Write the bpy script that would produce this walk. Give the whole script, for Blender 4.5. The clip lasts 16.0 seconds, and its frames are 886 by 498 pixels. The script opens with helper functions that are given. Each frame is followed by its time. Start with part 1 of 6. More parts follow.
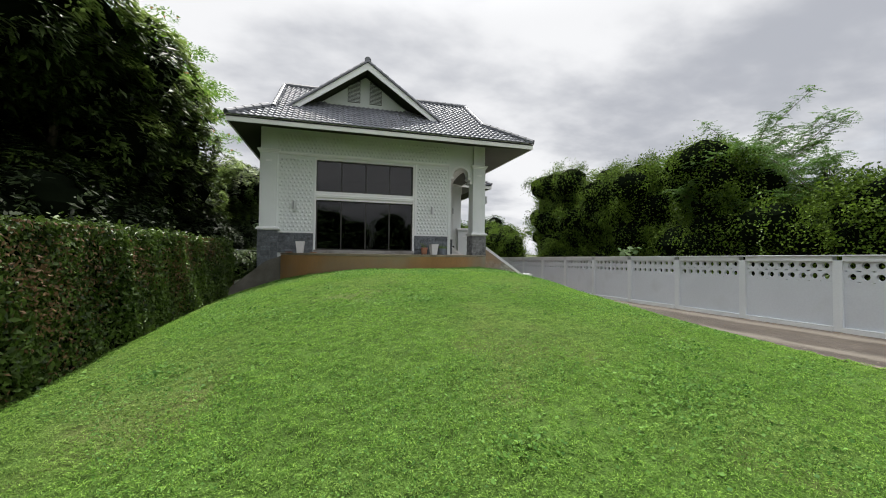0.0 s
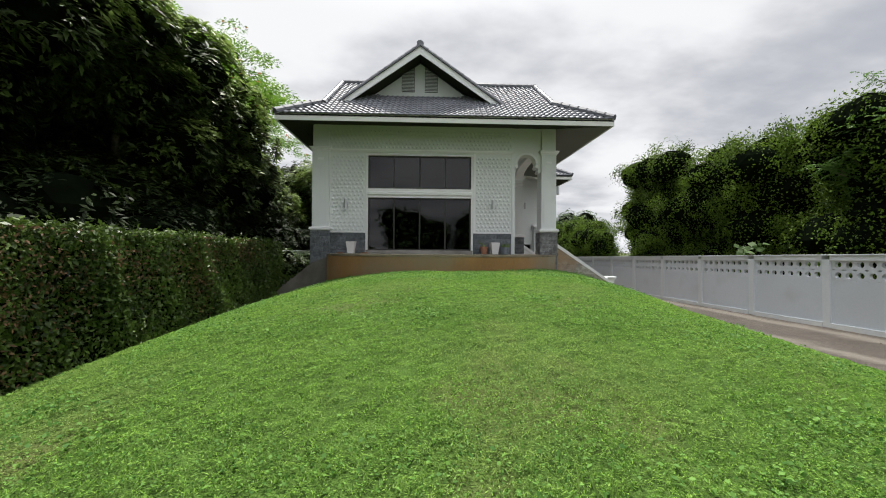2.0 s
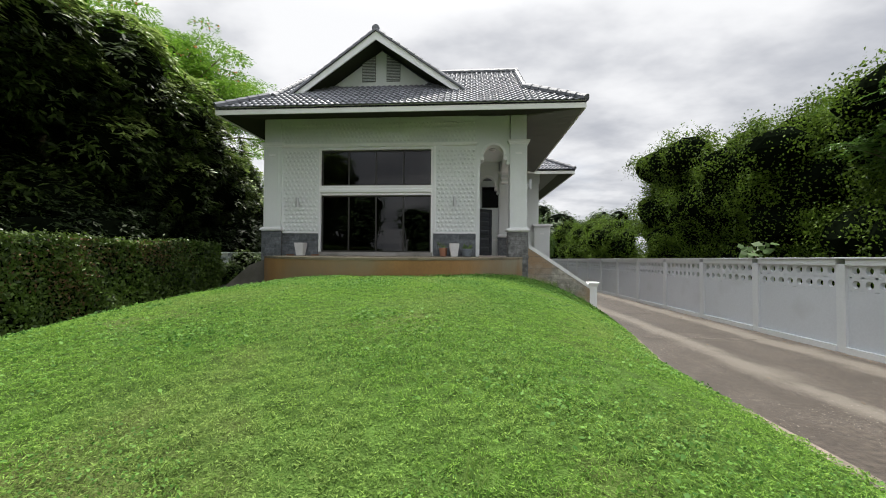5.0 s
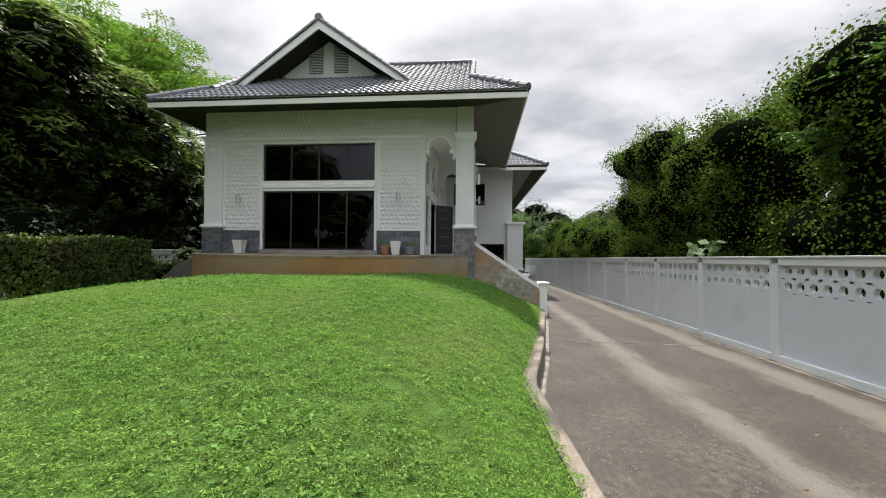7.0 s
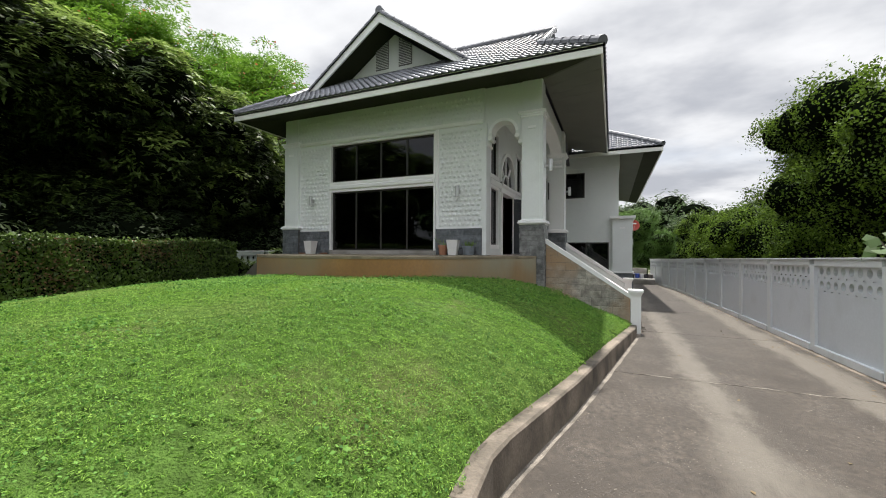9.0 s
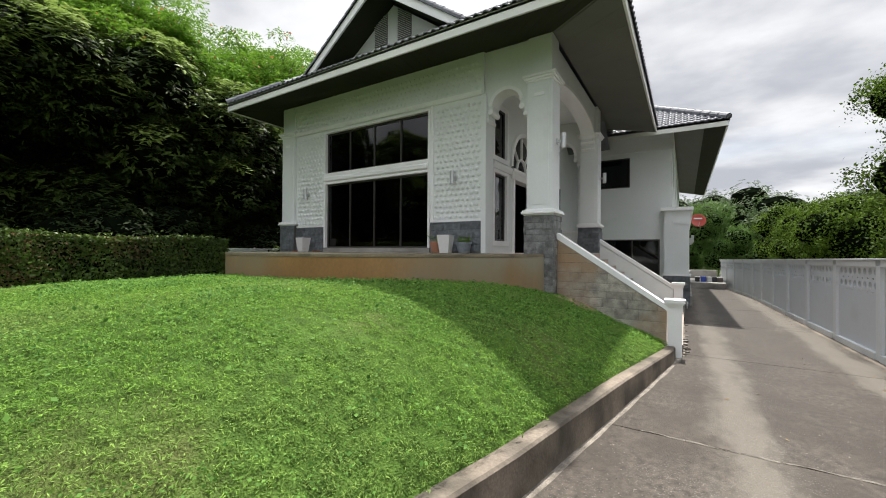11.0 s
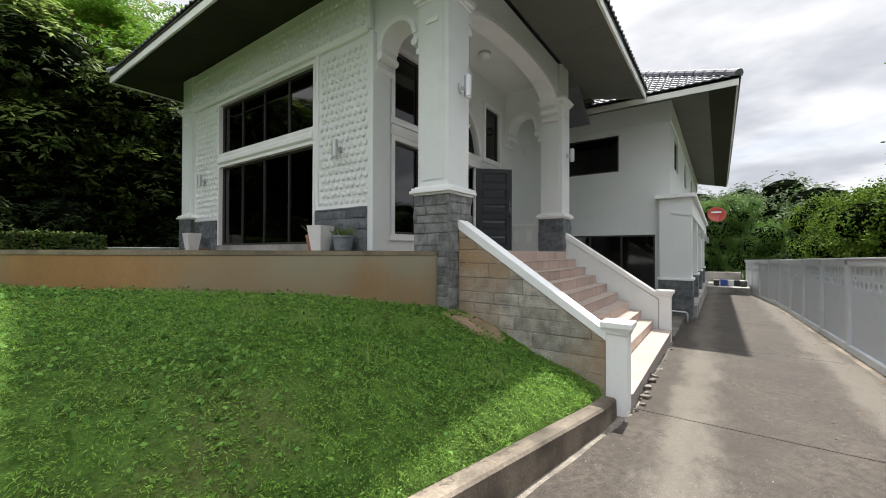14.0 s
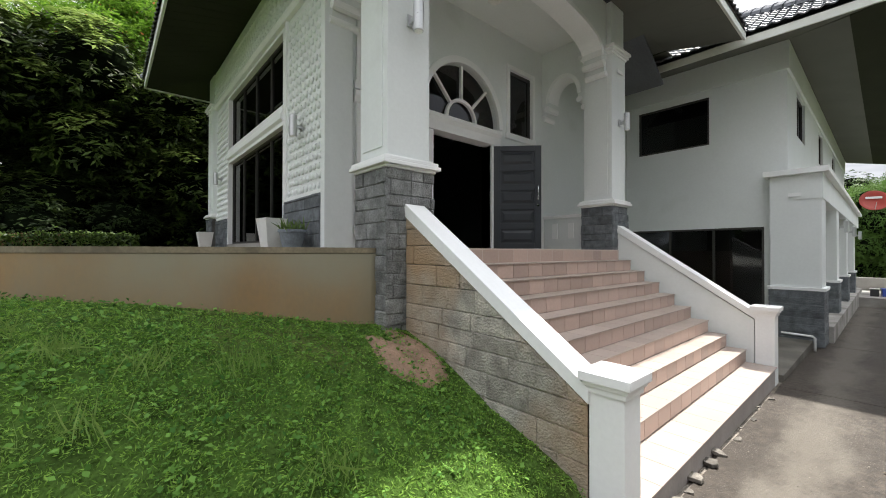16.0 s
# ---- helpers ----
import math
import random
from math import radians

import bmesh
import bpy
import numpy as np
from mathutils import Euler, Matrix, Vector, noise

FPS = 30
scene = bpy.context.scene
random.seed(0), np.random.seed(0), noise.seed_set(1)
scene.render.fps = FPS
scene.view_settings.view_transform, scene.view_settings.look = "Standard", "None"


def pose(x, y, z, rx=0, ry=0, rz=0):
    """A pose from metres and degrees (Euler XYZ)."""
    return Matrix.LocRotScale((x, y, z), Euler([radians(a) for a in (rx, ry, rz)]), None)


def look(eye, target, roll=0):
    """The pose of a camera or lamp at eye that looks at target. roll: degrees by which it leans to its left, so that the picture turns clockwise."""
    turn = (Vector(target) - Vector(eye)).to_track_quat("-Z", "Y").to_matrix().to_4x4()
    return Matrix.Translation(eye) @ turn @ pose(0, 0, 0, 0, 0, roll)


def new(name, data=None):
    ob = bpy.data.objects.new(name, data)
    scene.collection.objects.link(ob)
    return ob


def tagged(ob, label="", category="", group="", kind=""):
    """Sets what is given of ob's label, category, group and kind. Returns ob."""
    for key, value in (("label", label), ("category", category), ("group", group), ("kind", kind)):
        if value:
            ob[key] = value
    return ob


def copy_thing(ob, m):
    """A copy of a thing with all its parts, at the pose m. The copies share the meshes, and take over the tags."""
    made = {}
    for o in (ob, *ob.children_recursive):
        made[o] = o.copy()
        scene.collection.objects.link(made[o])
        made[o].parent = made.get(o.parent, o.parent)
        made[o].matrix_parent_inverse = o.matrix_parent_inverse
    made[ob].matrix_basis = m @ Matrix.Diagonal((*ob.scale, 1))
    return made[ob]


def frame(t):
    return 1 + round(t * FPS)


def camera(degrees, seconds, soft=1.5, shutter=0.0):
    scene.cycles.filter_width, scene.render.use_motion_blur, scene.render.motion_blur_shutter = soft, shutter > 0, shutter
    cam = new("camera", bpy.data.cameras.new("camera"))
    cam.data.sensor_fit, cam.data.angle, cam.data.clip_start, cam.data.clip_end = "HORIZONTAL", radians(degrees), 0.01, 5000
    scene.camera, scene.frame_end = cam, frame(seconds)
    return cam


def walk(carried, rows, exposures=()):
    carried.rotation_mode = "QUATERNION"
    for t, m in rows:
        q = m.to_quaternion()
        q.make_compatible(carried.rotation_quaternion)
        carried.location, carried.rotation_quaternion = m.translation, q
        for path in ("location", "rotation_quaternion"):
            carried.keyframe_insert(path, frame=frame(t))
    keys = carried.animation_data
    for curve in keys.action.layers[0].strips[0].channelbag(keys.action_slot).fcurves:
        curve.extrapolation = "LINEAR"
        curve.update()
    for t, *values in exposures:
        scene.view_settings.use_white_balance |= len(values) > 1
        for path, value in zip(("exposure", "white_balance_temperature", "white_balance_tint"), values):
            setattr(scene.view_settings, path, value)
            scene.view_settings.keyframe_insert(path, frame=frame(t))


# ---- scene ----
cam = camera(97.8, 16.0, soft=1.0)
METRES, EYE, TILT, LEAN, TURN = 17.2, 1.79, 0.0, 0.0, -15.6
ROWS = [
    (0.0, 0.0, 0.0, 0.0, -0.01, 0.58, -0.87),
    (0.5, 0.0113, 0.0223, 0.0001, 0.06, 0.5, -0.87),
    (1.0, 0.0234, 0.0467, -0.0003, 2.03, 0.53, -0.72),
    (1.5, 0.038, 0.0734, 0.0014, 8.73, 0.36, -0.59),
    (2.0, 0.0568, 0.0977, 0.0014, 13.38, 0.33, -0.42),
    (2.5, 0.0776, 0.1205, 0.0012, 17.39, 0.38, -0.33),
    (3.0, 0.1006, 0.1404, 0.0003, 18.54, 0.42, -0.33),
    (3.5, 0.123, 0.1597, 0.0009, 18.86, 0.48, -0.34),
    (4.0, 0.1454, 0.1787, 0.0032, 19.07, 0.46, -0.38),
    (6.5, 0.266, 0.261, 0.0039, 20.97, 0.44, -0.45),
    (7.0, 0.2891, 0.2807, 0.0024, 21.08, 0.35, -0.55),
    (7.5, 0.3109, 0.3057, -0.0011, 22.72, 0.44, -0.37),
    (8.0, 0.3254, 0.3322, -0.0014, 28.33, 0.48, -0.34),
    (8.5, 0.336, 0.3633, 0.0004, 35.29, 0.37, -0.26),
    (9.0, 0.3402, 0.3965, 0.0024, 39.29, 0.27, -0.27),
    (11.5, 0.3428, 0.5577, -0.0009, 48.36, 0.23, -0.36),
    (12.0, 0.342, 0.5896, -0.0005, 48.58, 0.25, -0.36),
    (12.5, 0.3395, 0.623, -0.0004, 48.9, 0.23, -0.35),
    (13.0, 0.3381, 0.6566, -0.0012, 49.16, 0.21, -0.33),
    (13.5, 0.3354, 0.6902, -0.0031, 49.82, 0.26, -0.27),
    (14.0, 0.3335, 0.7243, -0.0047, 51.16, 0.39, -0.19),
    (14.5, 0.3258, 0.7584, -0.0056, 56.13, 0.34, -0.13),
    (15.0, 0.3203, 0.7903, -0.006, 58.42, 0.4, -0.2),
    (15.5, 0.3147, 0.8217, -0.0067, 60.96, 0.44, -0.13),
    (16.0, 0.3094, 0.8533, -0.0067, 64.56, 0.46, -0.1),
]
walk(cam, [(t, pose(0, 0, EYE, TILT, LEAN, TURN) @ pose(METRES * x, METRES * y, METRES * z, 90 + pitch, roll, yaw)) for t, x, y, z, yaw, pitch, roll in ROWS], [(0, 0.36), (4, 0.41), (9, 0.51), (13, 0.65), (16, 0.84)])

# ---- light ----
SUN_EL = 63.0
world = bpy.data.worlds.new("sky")
scene.world = world
world.use_nodes = True
wn, wl = world.node_tree.nodes, world.node_tree.links
wn.clear()
w_out = wn.new("ShaderNodeOutputWorld")
w_bg = wn.new("ShaderNodeBackground")
w_bg.inputs["Strength"].default_value = 0.1
w_sky = wn.new("ShaderNodeTexSky")
w_sky.sky_type = "NISHITA"
w_sky.sun_disc = False
w_sky.sun_elevation = radians(SUN_EL)
w_sky.sun_rotation = 0.0
w_sky.air_density, w_sky.dust_density, w_sky.ozone_density = 1.0, 3.0, 1.0
# broken cloud cover mapped on a flat cloud deck
w_co = wn.new("ShaderNodeTexCoord")
w_sep = wn.new("ShaderNodeSeparateXYZ")
wl.new(w_co.outputs["Generated"], w_sep.inputs[0])
w_add = wn.new("ShaderNodeMath")
w_add.operation = "ADD"
w_add.inputs[1].default_value = 0.22
w_abs = wn.new("ShaderNodeMath")
w_abs.operation = "ABSOLUTE"
wl.new(w_sep.outputs["Z"], w_abs.inputs[0])
wl.new(w_abs.outputs[0], w_add.inputs[0])
w_div = wn.new("ShaderNodeVectorMath")
w_div.operation = "DIVIDE"
wl.new(w_co.outputs["Generated"], w_div.inputs[0])
wl.new(w_add.outputs[0], w_div.inputs[1])
w_map = wn.new("ShaderNodeMapping")
w_map.inputs["Scale"].default_value = (0.75, 1.0, 1.0)
wl.new(w_div.outputs[0], w_map.inputs["Vector"])


def world_noise(scale, detail, lo, hi, a, b, rough=0.55):
    n = wn.new("ShaderNodeTexNoise")
    n.inputs["Scale"].default_value, n.inputs["Detail"].default_value = scale, detail
    n.inputs["Roughness"].default_value = rough
    wl.new(w_map.outputs[0], n.inputs["Vector"])
    r = wn.new("ShaderNodeMapRange")
    r.interpolation_type = "SMOOTHSTEP"
    r.inputs["From Min"].default_value, r.inputs["From Max"].default_value = lo, hi
    r.inputs["To Min"].default_value, r.inputs["To Max"].default_value = a, b
    wl.new(n.outputs["Fac"], r.inputs["Value"])
    return r.outputs[0]


cover = world_noise(0.9, 5, 0.30, 0.46, 0.6, 1.0)
shade = world_noise(1.5, 6, 0.36, 0.64, 0.0, 1.0, 0.52)
w_cloud = wn.new("ShaderNodeMix")
w_cloud.data_type = "RGBA"
w_cloud.inputs[6].default_value = (3.7, 3.85, 4.25, 1)
w_cloud.inputs[7].default_value = (7.2, 7.25, 7.4, 1)
wl.new(shade, w_cloud.inputs[0])
w_mix = wn.new("ShaderNodeMix")
w_mix.data_type = "RGBA"
wl.new(cover, w_mix.inputs[0])
wl.new(w_sky.outputs[0], w_mix.inputs[6])
wl.new(w_cloud.outputs[2], w_mix.inputs[7])
w_up = wn.new("ShaderNodeMapRange")
w_up.interpolation_type = "SMOOTHSTEP"
for k_, v_ in zip(("From Min", "From Max", "To Min", "To Max"), (0.5, 0.92, 1.0, 3.5)):
    w_up.inputs[k_].default_value = v_
wl.new(w_sep.outputs["Z"], w_up.inputs["Value"])
w_mul = wn.new("ShaderNodeVectorMath")
w_mul.operation = "SCALE"
wl.new(w_mix.outputs[2], w_mul.inputs[0])
wl.new(w_up.outputs[0], w_mul.inputs["Scale"])
wl.new(w_mul.outputs[0], w_bg.inputs["Color"])
wl.new(w_bg.outputs[0], w_out.inputs[0])

sun_data = bpy.data.lights.new("sun", "SUN")
sun_data.energy, sun_data.angle, sun_data.color = 5.4, radians(1.0), (1.0, 0.965, 0.90)
sun = new("sun", sun_data)
sun.matrix_world = look((0, 30 * math.cos(radians(SUN_EL)), 30 * math.sin(radians(SUN_EL))), (0, 0, 0))


# ---- materials ----
def mat(name, base, rough=0.7, var=0.15, scale=3.0, fine=40.0, bump=0.1, metal=0.0, stain=None, stain_at=(0.55, 0.75), stain_scale=1.2, spec=0.5, dist=0.01, obj_var=0.0, island=0.0, squash=(1, 1, 1), sheen=None):
    m = bpy.data.materials.new(name)
    m.use_nodes = True
    n, l = m.node_tree.nodes, m.node_tree.links
    b = n["Principled BSDF"]
    b.inputs["Roughness"].default_value, b.inputs["Metallic"].default_value = rough, metal
    b.inputs["Specular IOR Level"].default_value = spec
    co = n.new("ShaderNodeTexCoord")
    mp = n.new("ShaderNodeMapping")
    mp.inputs["Scale"].default_value = squash
    geo = n.new("ShaderNodeNewGeometry")
    l.new(geo.outputs["Position"], mp.inputs["Vector"])

    def tex(s, d=4):
        t = n.new("ShaderNodeTexNoise")
        t.inputs["Scale"].default_value, t.inputs["Detail"].default_value = s, d
        l.new(mp.outputs[0], t.inputs["Vector"])
        return t.outputs["Fac"]

    def rng(src, a, b_, c, d):
        r = n.new("ShaderNodeMapRange")
        for k, v in zip(("From Min", "From Max", "To Min", "To Max"), (a, b_, c, d)):
            r.inputs[k].default_value = v
        l.new(src, r.inputs["Value"])
        return r.outputs[0]

    def mul(x, y):
        q = n.new("ShaderNodeMath")
        q.operation = "MULTIPLY"
        l.new(x, q.inputs[0])
        l.new(y, q.inputs[1])
        return q.outputs[0]

    big, small = tex(scale), tex(fine, 6)
    f = mul(rng(big, 0.3, 0.7, 1 - var, 1 + var), rng(small, 0.3, 0.7, 1 - var * 0.7, 1 + var * 0.7))
    if obj_var:
        oi = n.new("ShaderNodeObjectInfo")
        f = mul(f, rng(oi.outputs["Random"], 0, 1, 1 - obj_var, 1 + obj_var))
    if island:
        f = mul(f, rng(geo.outputs["Random Per Island"], 0, 1, 1 - island, 1 + island))
    hsv = n.new("ShaderNodeVectorMath")
    hsv.operation = "SCALE"
    hsv.inputs[0].default_value = base
    l.new(f, hsv.inputs["Scale"])
    colour = hsv.outputs[0]
    if stain:
        st = rng(tex(stain_scale, 7), stain_at[0], stain_at[1], 0, 1)
        mx = n.new("ShaderNodeMix")
        mx.data_type = "RGBA"
        l.new(st, mx.inputs[0])
        l.new(colour, mx.inputs[6])
        mx.inputs[7].default_value = (*stain, 1)
        colour = mx.outputs[2]
    l.new(colour, b.inputs["Base Color"])
    l.new(rng(small, 0.3, 0.7, max(rough - 0.08, 0.02), min(rough + 0.08, 1)), b.inputs["Roughness"])
    if bump:
        bp = n.new("ShaderNodeBump")
        bp.inputs["Strength"].default_value, bp.inputs["Distance"].default_value = bump, dist
        l.new(small, bp.inputs["Height"])
        l.new(bp.outputs[0], b.inputs["Normal"])
    return m


def leafy(name, a, b_, rough=0.5, trans=0.3, spec=0.35, dry=None, patch=1.2, single=0.7, dry_most=0.8):
    """Leaves: each one its own shade, part of the light passes through."""
    m = bpy.data.materials.new(name)
    m.use_nodes = True
    n, l = m.node_tree.nodes, m.node_tree.links
    p = n["Principled BSDF"]
    p.inputs["Roughness"].default_value = rough
    p.inputs["Specular IOR Level"].default_value = spec
    geo = n.new("ShaderNodeNewGeometry")
    nz = n.new("ShaderNodeTexNoise")
    nz.inputs["Scale"].default_value = 0.9
    l.new(geo.outputs["Position"], nz.inputs["Vector"])
    ad = n.new("ShaderNodeMath")
    ad.operation = "MULTIPLY_ADD"
    l.new(nz.outputs["Fac"], ad.inputs[0])
    ad.inputs[1].default_value = patch
    su = n.new("ShaderNodeMath")
    su.operation = "MULTIPLY_ADD"
    l.new(geo.outputs["Random Per Island"], su.inputs[0])
    su.inputs[1].default_value, su.inputs[2].default_value = single, 0.5 - 0.5 * (patch + single)
    l.new(su.outputs[0], ad.inputs[2])
    mx = n.new("ShaderNodeMix")
    mx.data_type = "RGBA"
    mx.clamp_factor = True
    l.new(ad.outputs[0], mx.inputs[0])
    mx.inputs[6].default_value, mx.inputs[7].default_value = (*a, 1), (*b_, 1)
    colour = mx.outputs[2]
    if dry:
        n2 = n.new("ShaderNodeTexNoise")
        n2.inputs["Scale"].default_value, n2.inputs["Detail"].default_value = 0.62, 5
        l.new(geo.outputs["Position"], n2.inputs["Vector"])
        r2 = n.new("ShaderNodeMapRange")
        for k, v in zip(("From Min", "From Max", "To Min", "To Max"), (0.48, 0.68, 0.0, dry_most)):
            r2.inputs[k].default_value = v
        l.new(n2.outputs["Fac"], r2.inputs["Value"])
        m2 = n.new("ShaderNodeMix")
        m2.data_type = "RGBA"
        l.new(r2.outputs[0], m2.inputs[0])
        l.new(colour, m2.inputs[6])
        m2.inputs[7].default_value = (*dry, 1)
        colour = m2.outputs[2]
    l.new(colour, p.inputs["Base Color"])
    tr = n.new("ShaderNodeBsdfTranslucent")
    l.new(colour, tr.inputs["Color"])
    ms = n.new("ShaderNodeMixShader")
    ms.inputs[0].default_value = trans
    l.new(p.outputs[0], ms.inputs[1])
    l.new(tr.outputs[0], ms.inputs[2])
    l.new(ms.outputs[0], n["Material Output"].inputs["Surface"])
    return m


def glass(name, tint, rough=0.0):
    m = bpy.data.materials.new(name)
    m.use_nodes = True
    p = m.node_tree.nodes["Principled BSDF"]
    p.inputs["Base Color"].default_value = (*tint, 1)
    p.inputs["Transmission Weight"].default_value = 1.0
    p.inputs["Roughness"].default_value = rough
    p.inputs["IOR"].default_value = 1.5
    return m


WHITE = mat("white_wall_paint", (0.735, 0.765, 0.75), 0.75, 0.03, 0.8, 25, 0.08, stain=(0.64, 0.67, 0.64), stain_at=(0.6, 0.85))
TRIM = mat("white_trim_paint", (0.84, 0.85, 0.84), 0.6, 0.03, 1.5, 30, 0.04)
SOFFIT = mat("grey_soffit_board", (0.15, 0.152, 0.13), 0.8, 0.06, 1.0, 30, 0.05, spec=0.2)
# Front, left and gable boards hold eave shade; the wing strip is dark itself.
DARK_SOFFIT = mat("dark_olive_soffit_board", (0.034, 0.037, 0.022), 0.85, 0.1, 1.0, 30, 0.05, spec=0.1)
SLATE = mat("grey_split_stone", (0.155, 0.17, 0.18), 0.85, 0.32, 9.0, 70, 1.0, obj_var=0.2, dist=0.03)
STONE = mat("weathered_block_stone", (0.225, 0.23, 0.225), 0.9, 0.38, 9.0, 70, 1.0, obj_var=0.2, dist=0.03, stain=(0.20, 0.165, 0.12), stain_at=(0.62, 0.8), stain_scale=0.9)
MORTAR = mat("dark_mortar", (0.13, 0.125, 0.115), 0.9, 0.25, 5, 50, 0.3)
ROOF = mat("grey_glazed_tile", (0.125, 0.13, 0.145), 0.5, 0.18, 1.5, 30, 0.1, obj_var=0.15, island=0.15)
OCHRE = mat("ochre_terrace_paint", (0.285, 0.155, 0.055), 0.85, 0.14, 1.3, 25, 0.15, stain=(0.215, 0.195, 0.135), stain_at=(0.45, 0.70), stain_scale=0.45, squash=(1, 1, 0.7))
CONCRETE = mat("worn_concrete", (0.33, 0.315, 0.29), 0.85, 0.2, 2.0, 45, 0.4, stain=(0.13, 0.12, 0.10), stain_at=(0.5, 0.72))
KERB = mat("stained_kerb_concrete", (0.19, 0.155, 0.12), 0.9, 0.3, 2.5, 40, 0.6, stain=(0.06, 0.05, 0.037), stain_at=(0.42, 0.66), stain_scale=2.0)
FENCE = mat("grey_white_fence_paint", (0.66, 0.69, 0.70), 0.65, 0.04, 0.7, 25, 0.08, stain=(0.5, 0.52, 0.51), stain_at=(0.6, 0.85))
FENCE_PANEL = mat("pale_grey_panel_paint", (0.60, 0.63, 0.66), 0.65, 0.05, 0.6, 25, 0.08, stain=(0.50, 0.52, 0.53), stain_at=(0.55, 0.85))
DEBRIS = mat("pale_gritty_debris", (0.20, 0.175, 0.145), 0.95, 0.4, 6, 60, 0.8, dist=0.02)
DARK_FRAME = mat("dark_bronze_frame", (0.035, 0.033, 0.03), 0.45, 0.1, 3, 40, 0.03)
DOOR_GREY = mat("charcoal_door_paint", (0.03, 0.035, 0.042), 0.4, 0.08, 2, 40, 0.05)
# Lining colour holds the dimness of the rooms.
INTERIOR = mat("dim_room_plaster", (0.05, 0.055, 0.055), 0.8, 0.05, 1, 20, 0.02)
GLASS = glass("tinted_glass", (0.03, 0.033, 0.037))
METAL = mat("brushed_lamp_metal", (0.55, 0.56, 0.56), 0.35, 0.05, 5, 60, 0.02, metal=0.8)
CHROME = mat("chrome", (0.8, 0.8, 0.8), 0.12, 0.02, 5, 60, 0.0, metal=1.0)
LAMP_GLASS = mat("frosted_lamp_cover", (0.85, 0.85, 0.82), 0.3, 0.02, 5, 60, 0.0)
BARK = mat("rough_bark", (0.14, 0.11, 0.085), 0.9, 0.3, 6, 40, 0.8, dist=0.02)
SOIL = mat("reddish_soil", (0.23, 0.15, 0.10), 0.95, 0.25, 4, 50, 0.6, dist=0.02)
# Near-black fill for crowns and hedge: the foliage's inner shade as a colour.
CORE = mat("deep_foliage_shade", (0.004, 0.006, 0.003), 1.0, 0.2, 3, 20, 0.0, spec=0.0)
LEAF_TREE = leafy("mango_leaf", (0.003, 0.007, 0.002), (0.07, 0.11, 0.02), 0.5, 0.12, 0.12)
# Brighter copy of the mango leaf: sunlight on the crown tops put into colour.
LEAF_SUNLIT = leafy("mango_shoot_leaf", (0.08, 0.135, 0.025), (0.32, 0.42, 0.11), 0.45, 0.46, 0.3, patch=0.8)
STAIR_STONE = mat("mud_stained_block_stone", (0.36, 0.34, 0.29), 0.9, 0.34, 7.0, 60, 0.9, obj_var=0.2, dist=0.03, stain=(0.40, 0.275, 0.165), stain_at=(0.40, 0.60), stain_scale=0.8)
# Leaf darkened to carry the shade under the trees.
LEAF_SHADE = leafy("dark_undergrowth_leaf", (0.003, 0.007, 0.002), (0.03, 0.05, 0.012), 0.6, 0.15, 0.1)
LEAF_LIGHT = leafy("feathery_leaf", (0.06, 0.15, 0.014), (0.20, 0.35, 0.04), 0.5, 0.45)
LEAF_VINE = leafy("vine_leaf", (0.006, 0.017, 0.003), (0.165, 0.265, 0.03), 0.65, 0.28, 0.1)
LEAF_SPRIG = leafy("young_vine_leaf", (0.05, 0.11, 0.015), (0.20, 0.31, 0.05), 0.5, 0.4, 0.25)
LEAF_HEDGE = leafy("hedge_leaf", (0.008, 0.018, 0.004), (0.115, 0.185, 0.030), 0.45, 0.25, 0.25)
LEAF_FEATHER = leafy("thin_feather_leaf", (0.04, 0.10, 0.018), (0.12, 0.22, 0.04), 0.5, 0.35)
LEAF_FAR = leafy("far_leaf", (0.03, 0.06, 0.018), (0.09, 0.15, 0.04), 0.6, 0.25)
LEAF_BAMBOO = leafy("bamboo_leaf", (0.06, 0.13, 0.02), (0.14, 0.25, 0.05), 0.5, 0.35)
GRASS = leafy("grass_blade", (0.078, 0.180, 0.028), (0.28, 0.455, 0.087), 0.75, 0.40, 0.08, dry=(0.27, 0.31, 0.12), patch=0.5, single=1.0, dry_most=0.45)
WEED = leafy("broad_weed_leaf", (0.04, 0.115, 0.02), (0.175, 0.335, 0.065), 0.6, 0.33, 0.12, patch=0.4, single=1.0)
TUFT = leafy("long_grass_blade", (0.12, 0.22, 0.04), (0.24, 0.34, 0.09), 0.5, 0.35)


# ---- building helpers ----
def part(name, bm, material, parent=None, label="", smooth=False):
    """Links a bmesh as one mesh object, under a thing or a part."""
    me = bpy.data.meshes.new(name)
    bmesh.ops.recalc_face_normals(bm, faces=bm.faces)
    bm.to_mesh(me)
    bm.free()
    me.materials.append(material)
    if smooth:
        me.polygons.foreach_set("use_smooth", [True] * len(me.polygons))
    ob = new(name, me)
    if parent:
        ob.parent = parent
    if label:
        tagged(ob, label)
    return ob


def share(name, mesh, m, parent=None):
    ob = new(name, mesh)
    ob.parent = parent
    ob.matrix_basis = m
    return ob


def thing(name, label, category, group="", kind=""):
    ob = new(name)
    ob.empty_display_size = 0.1
    return tagged(ob, label, category, group, kind)


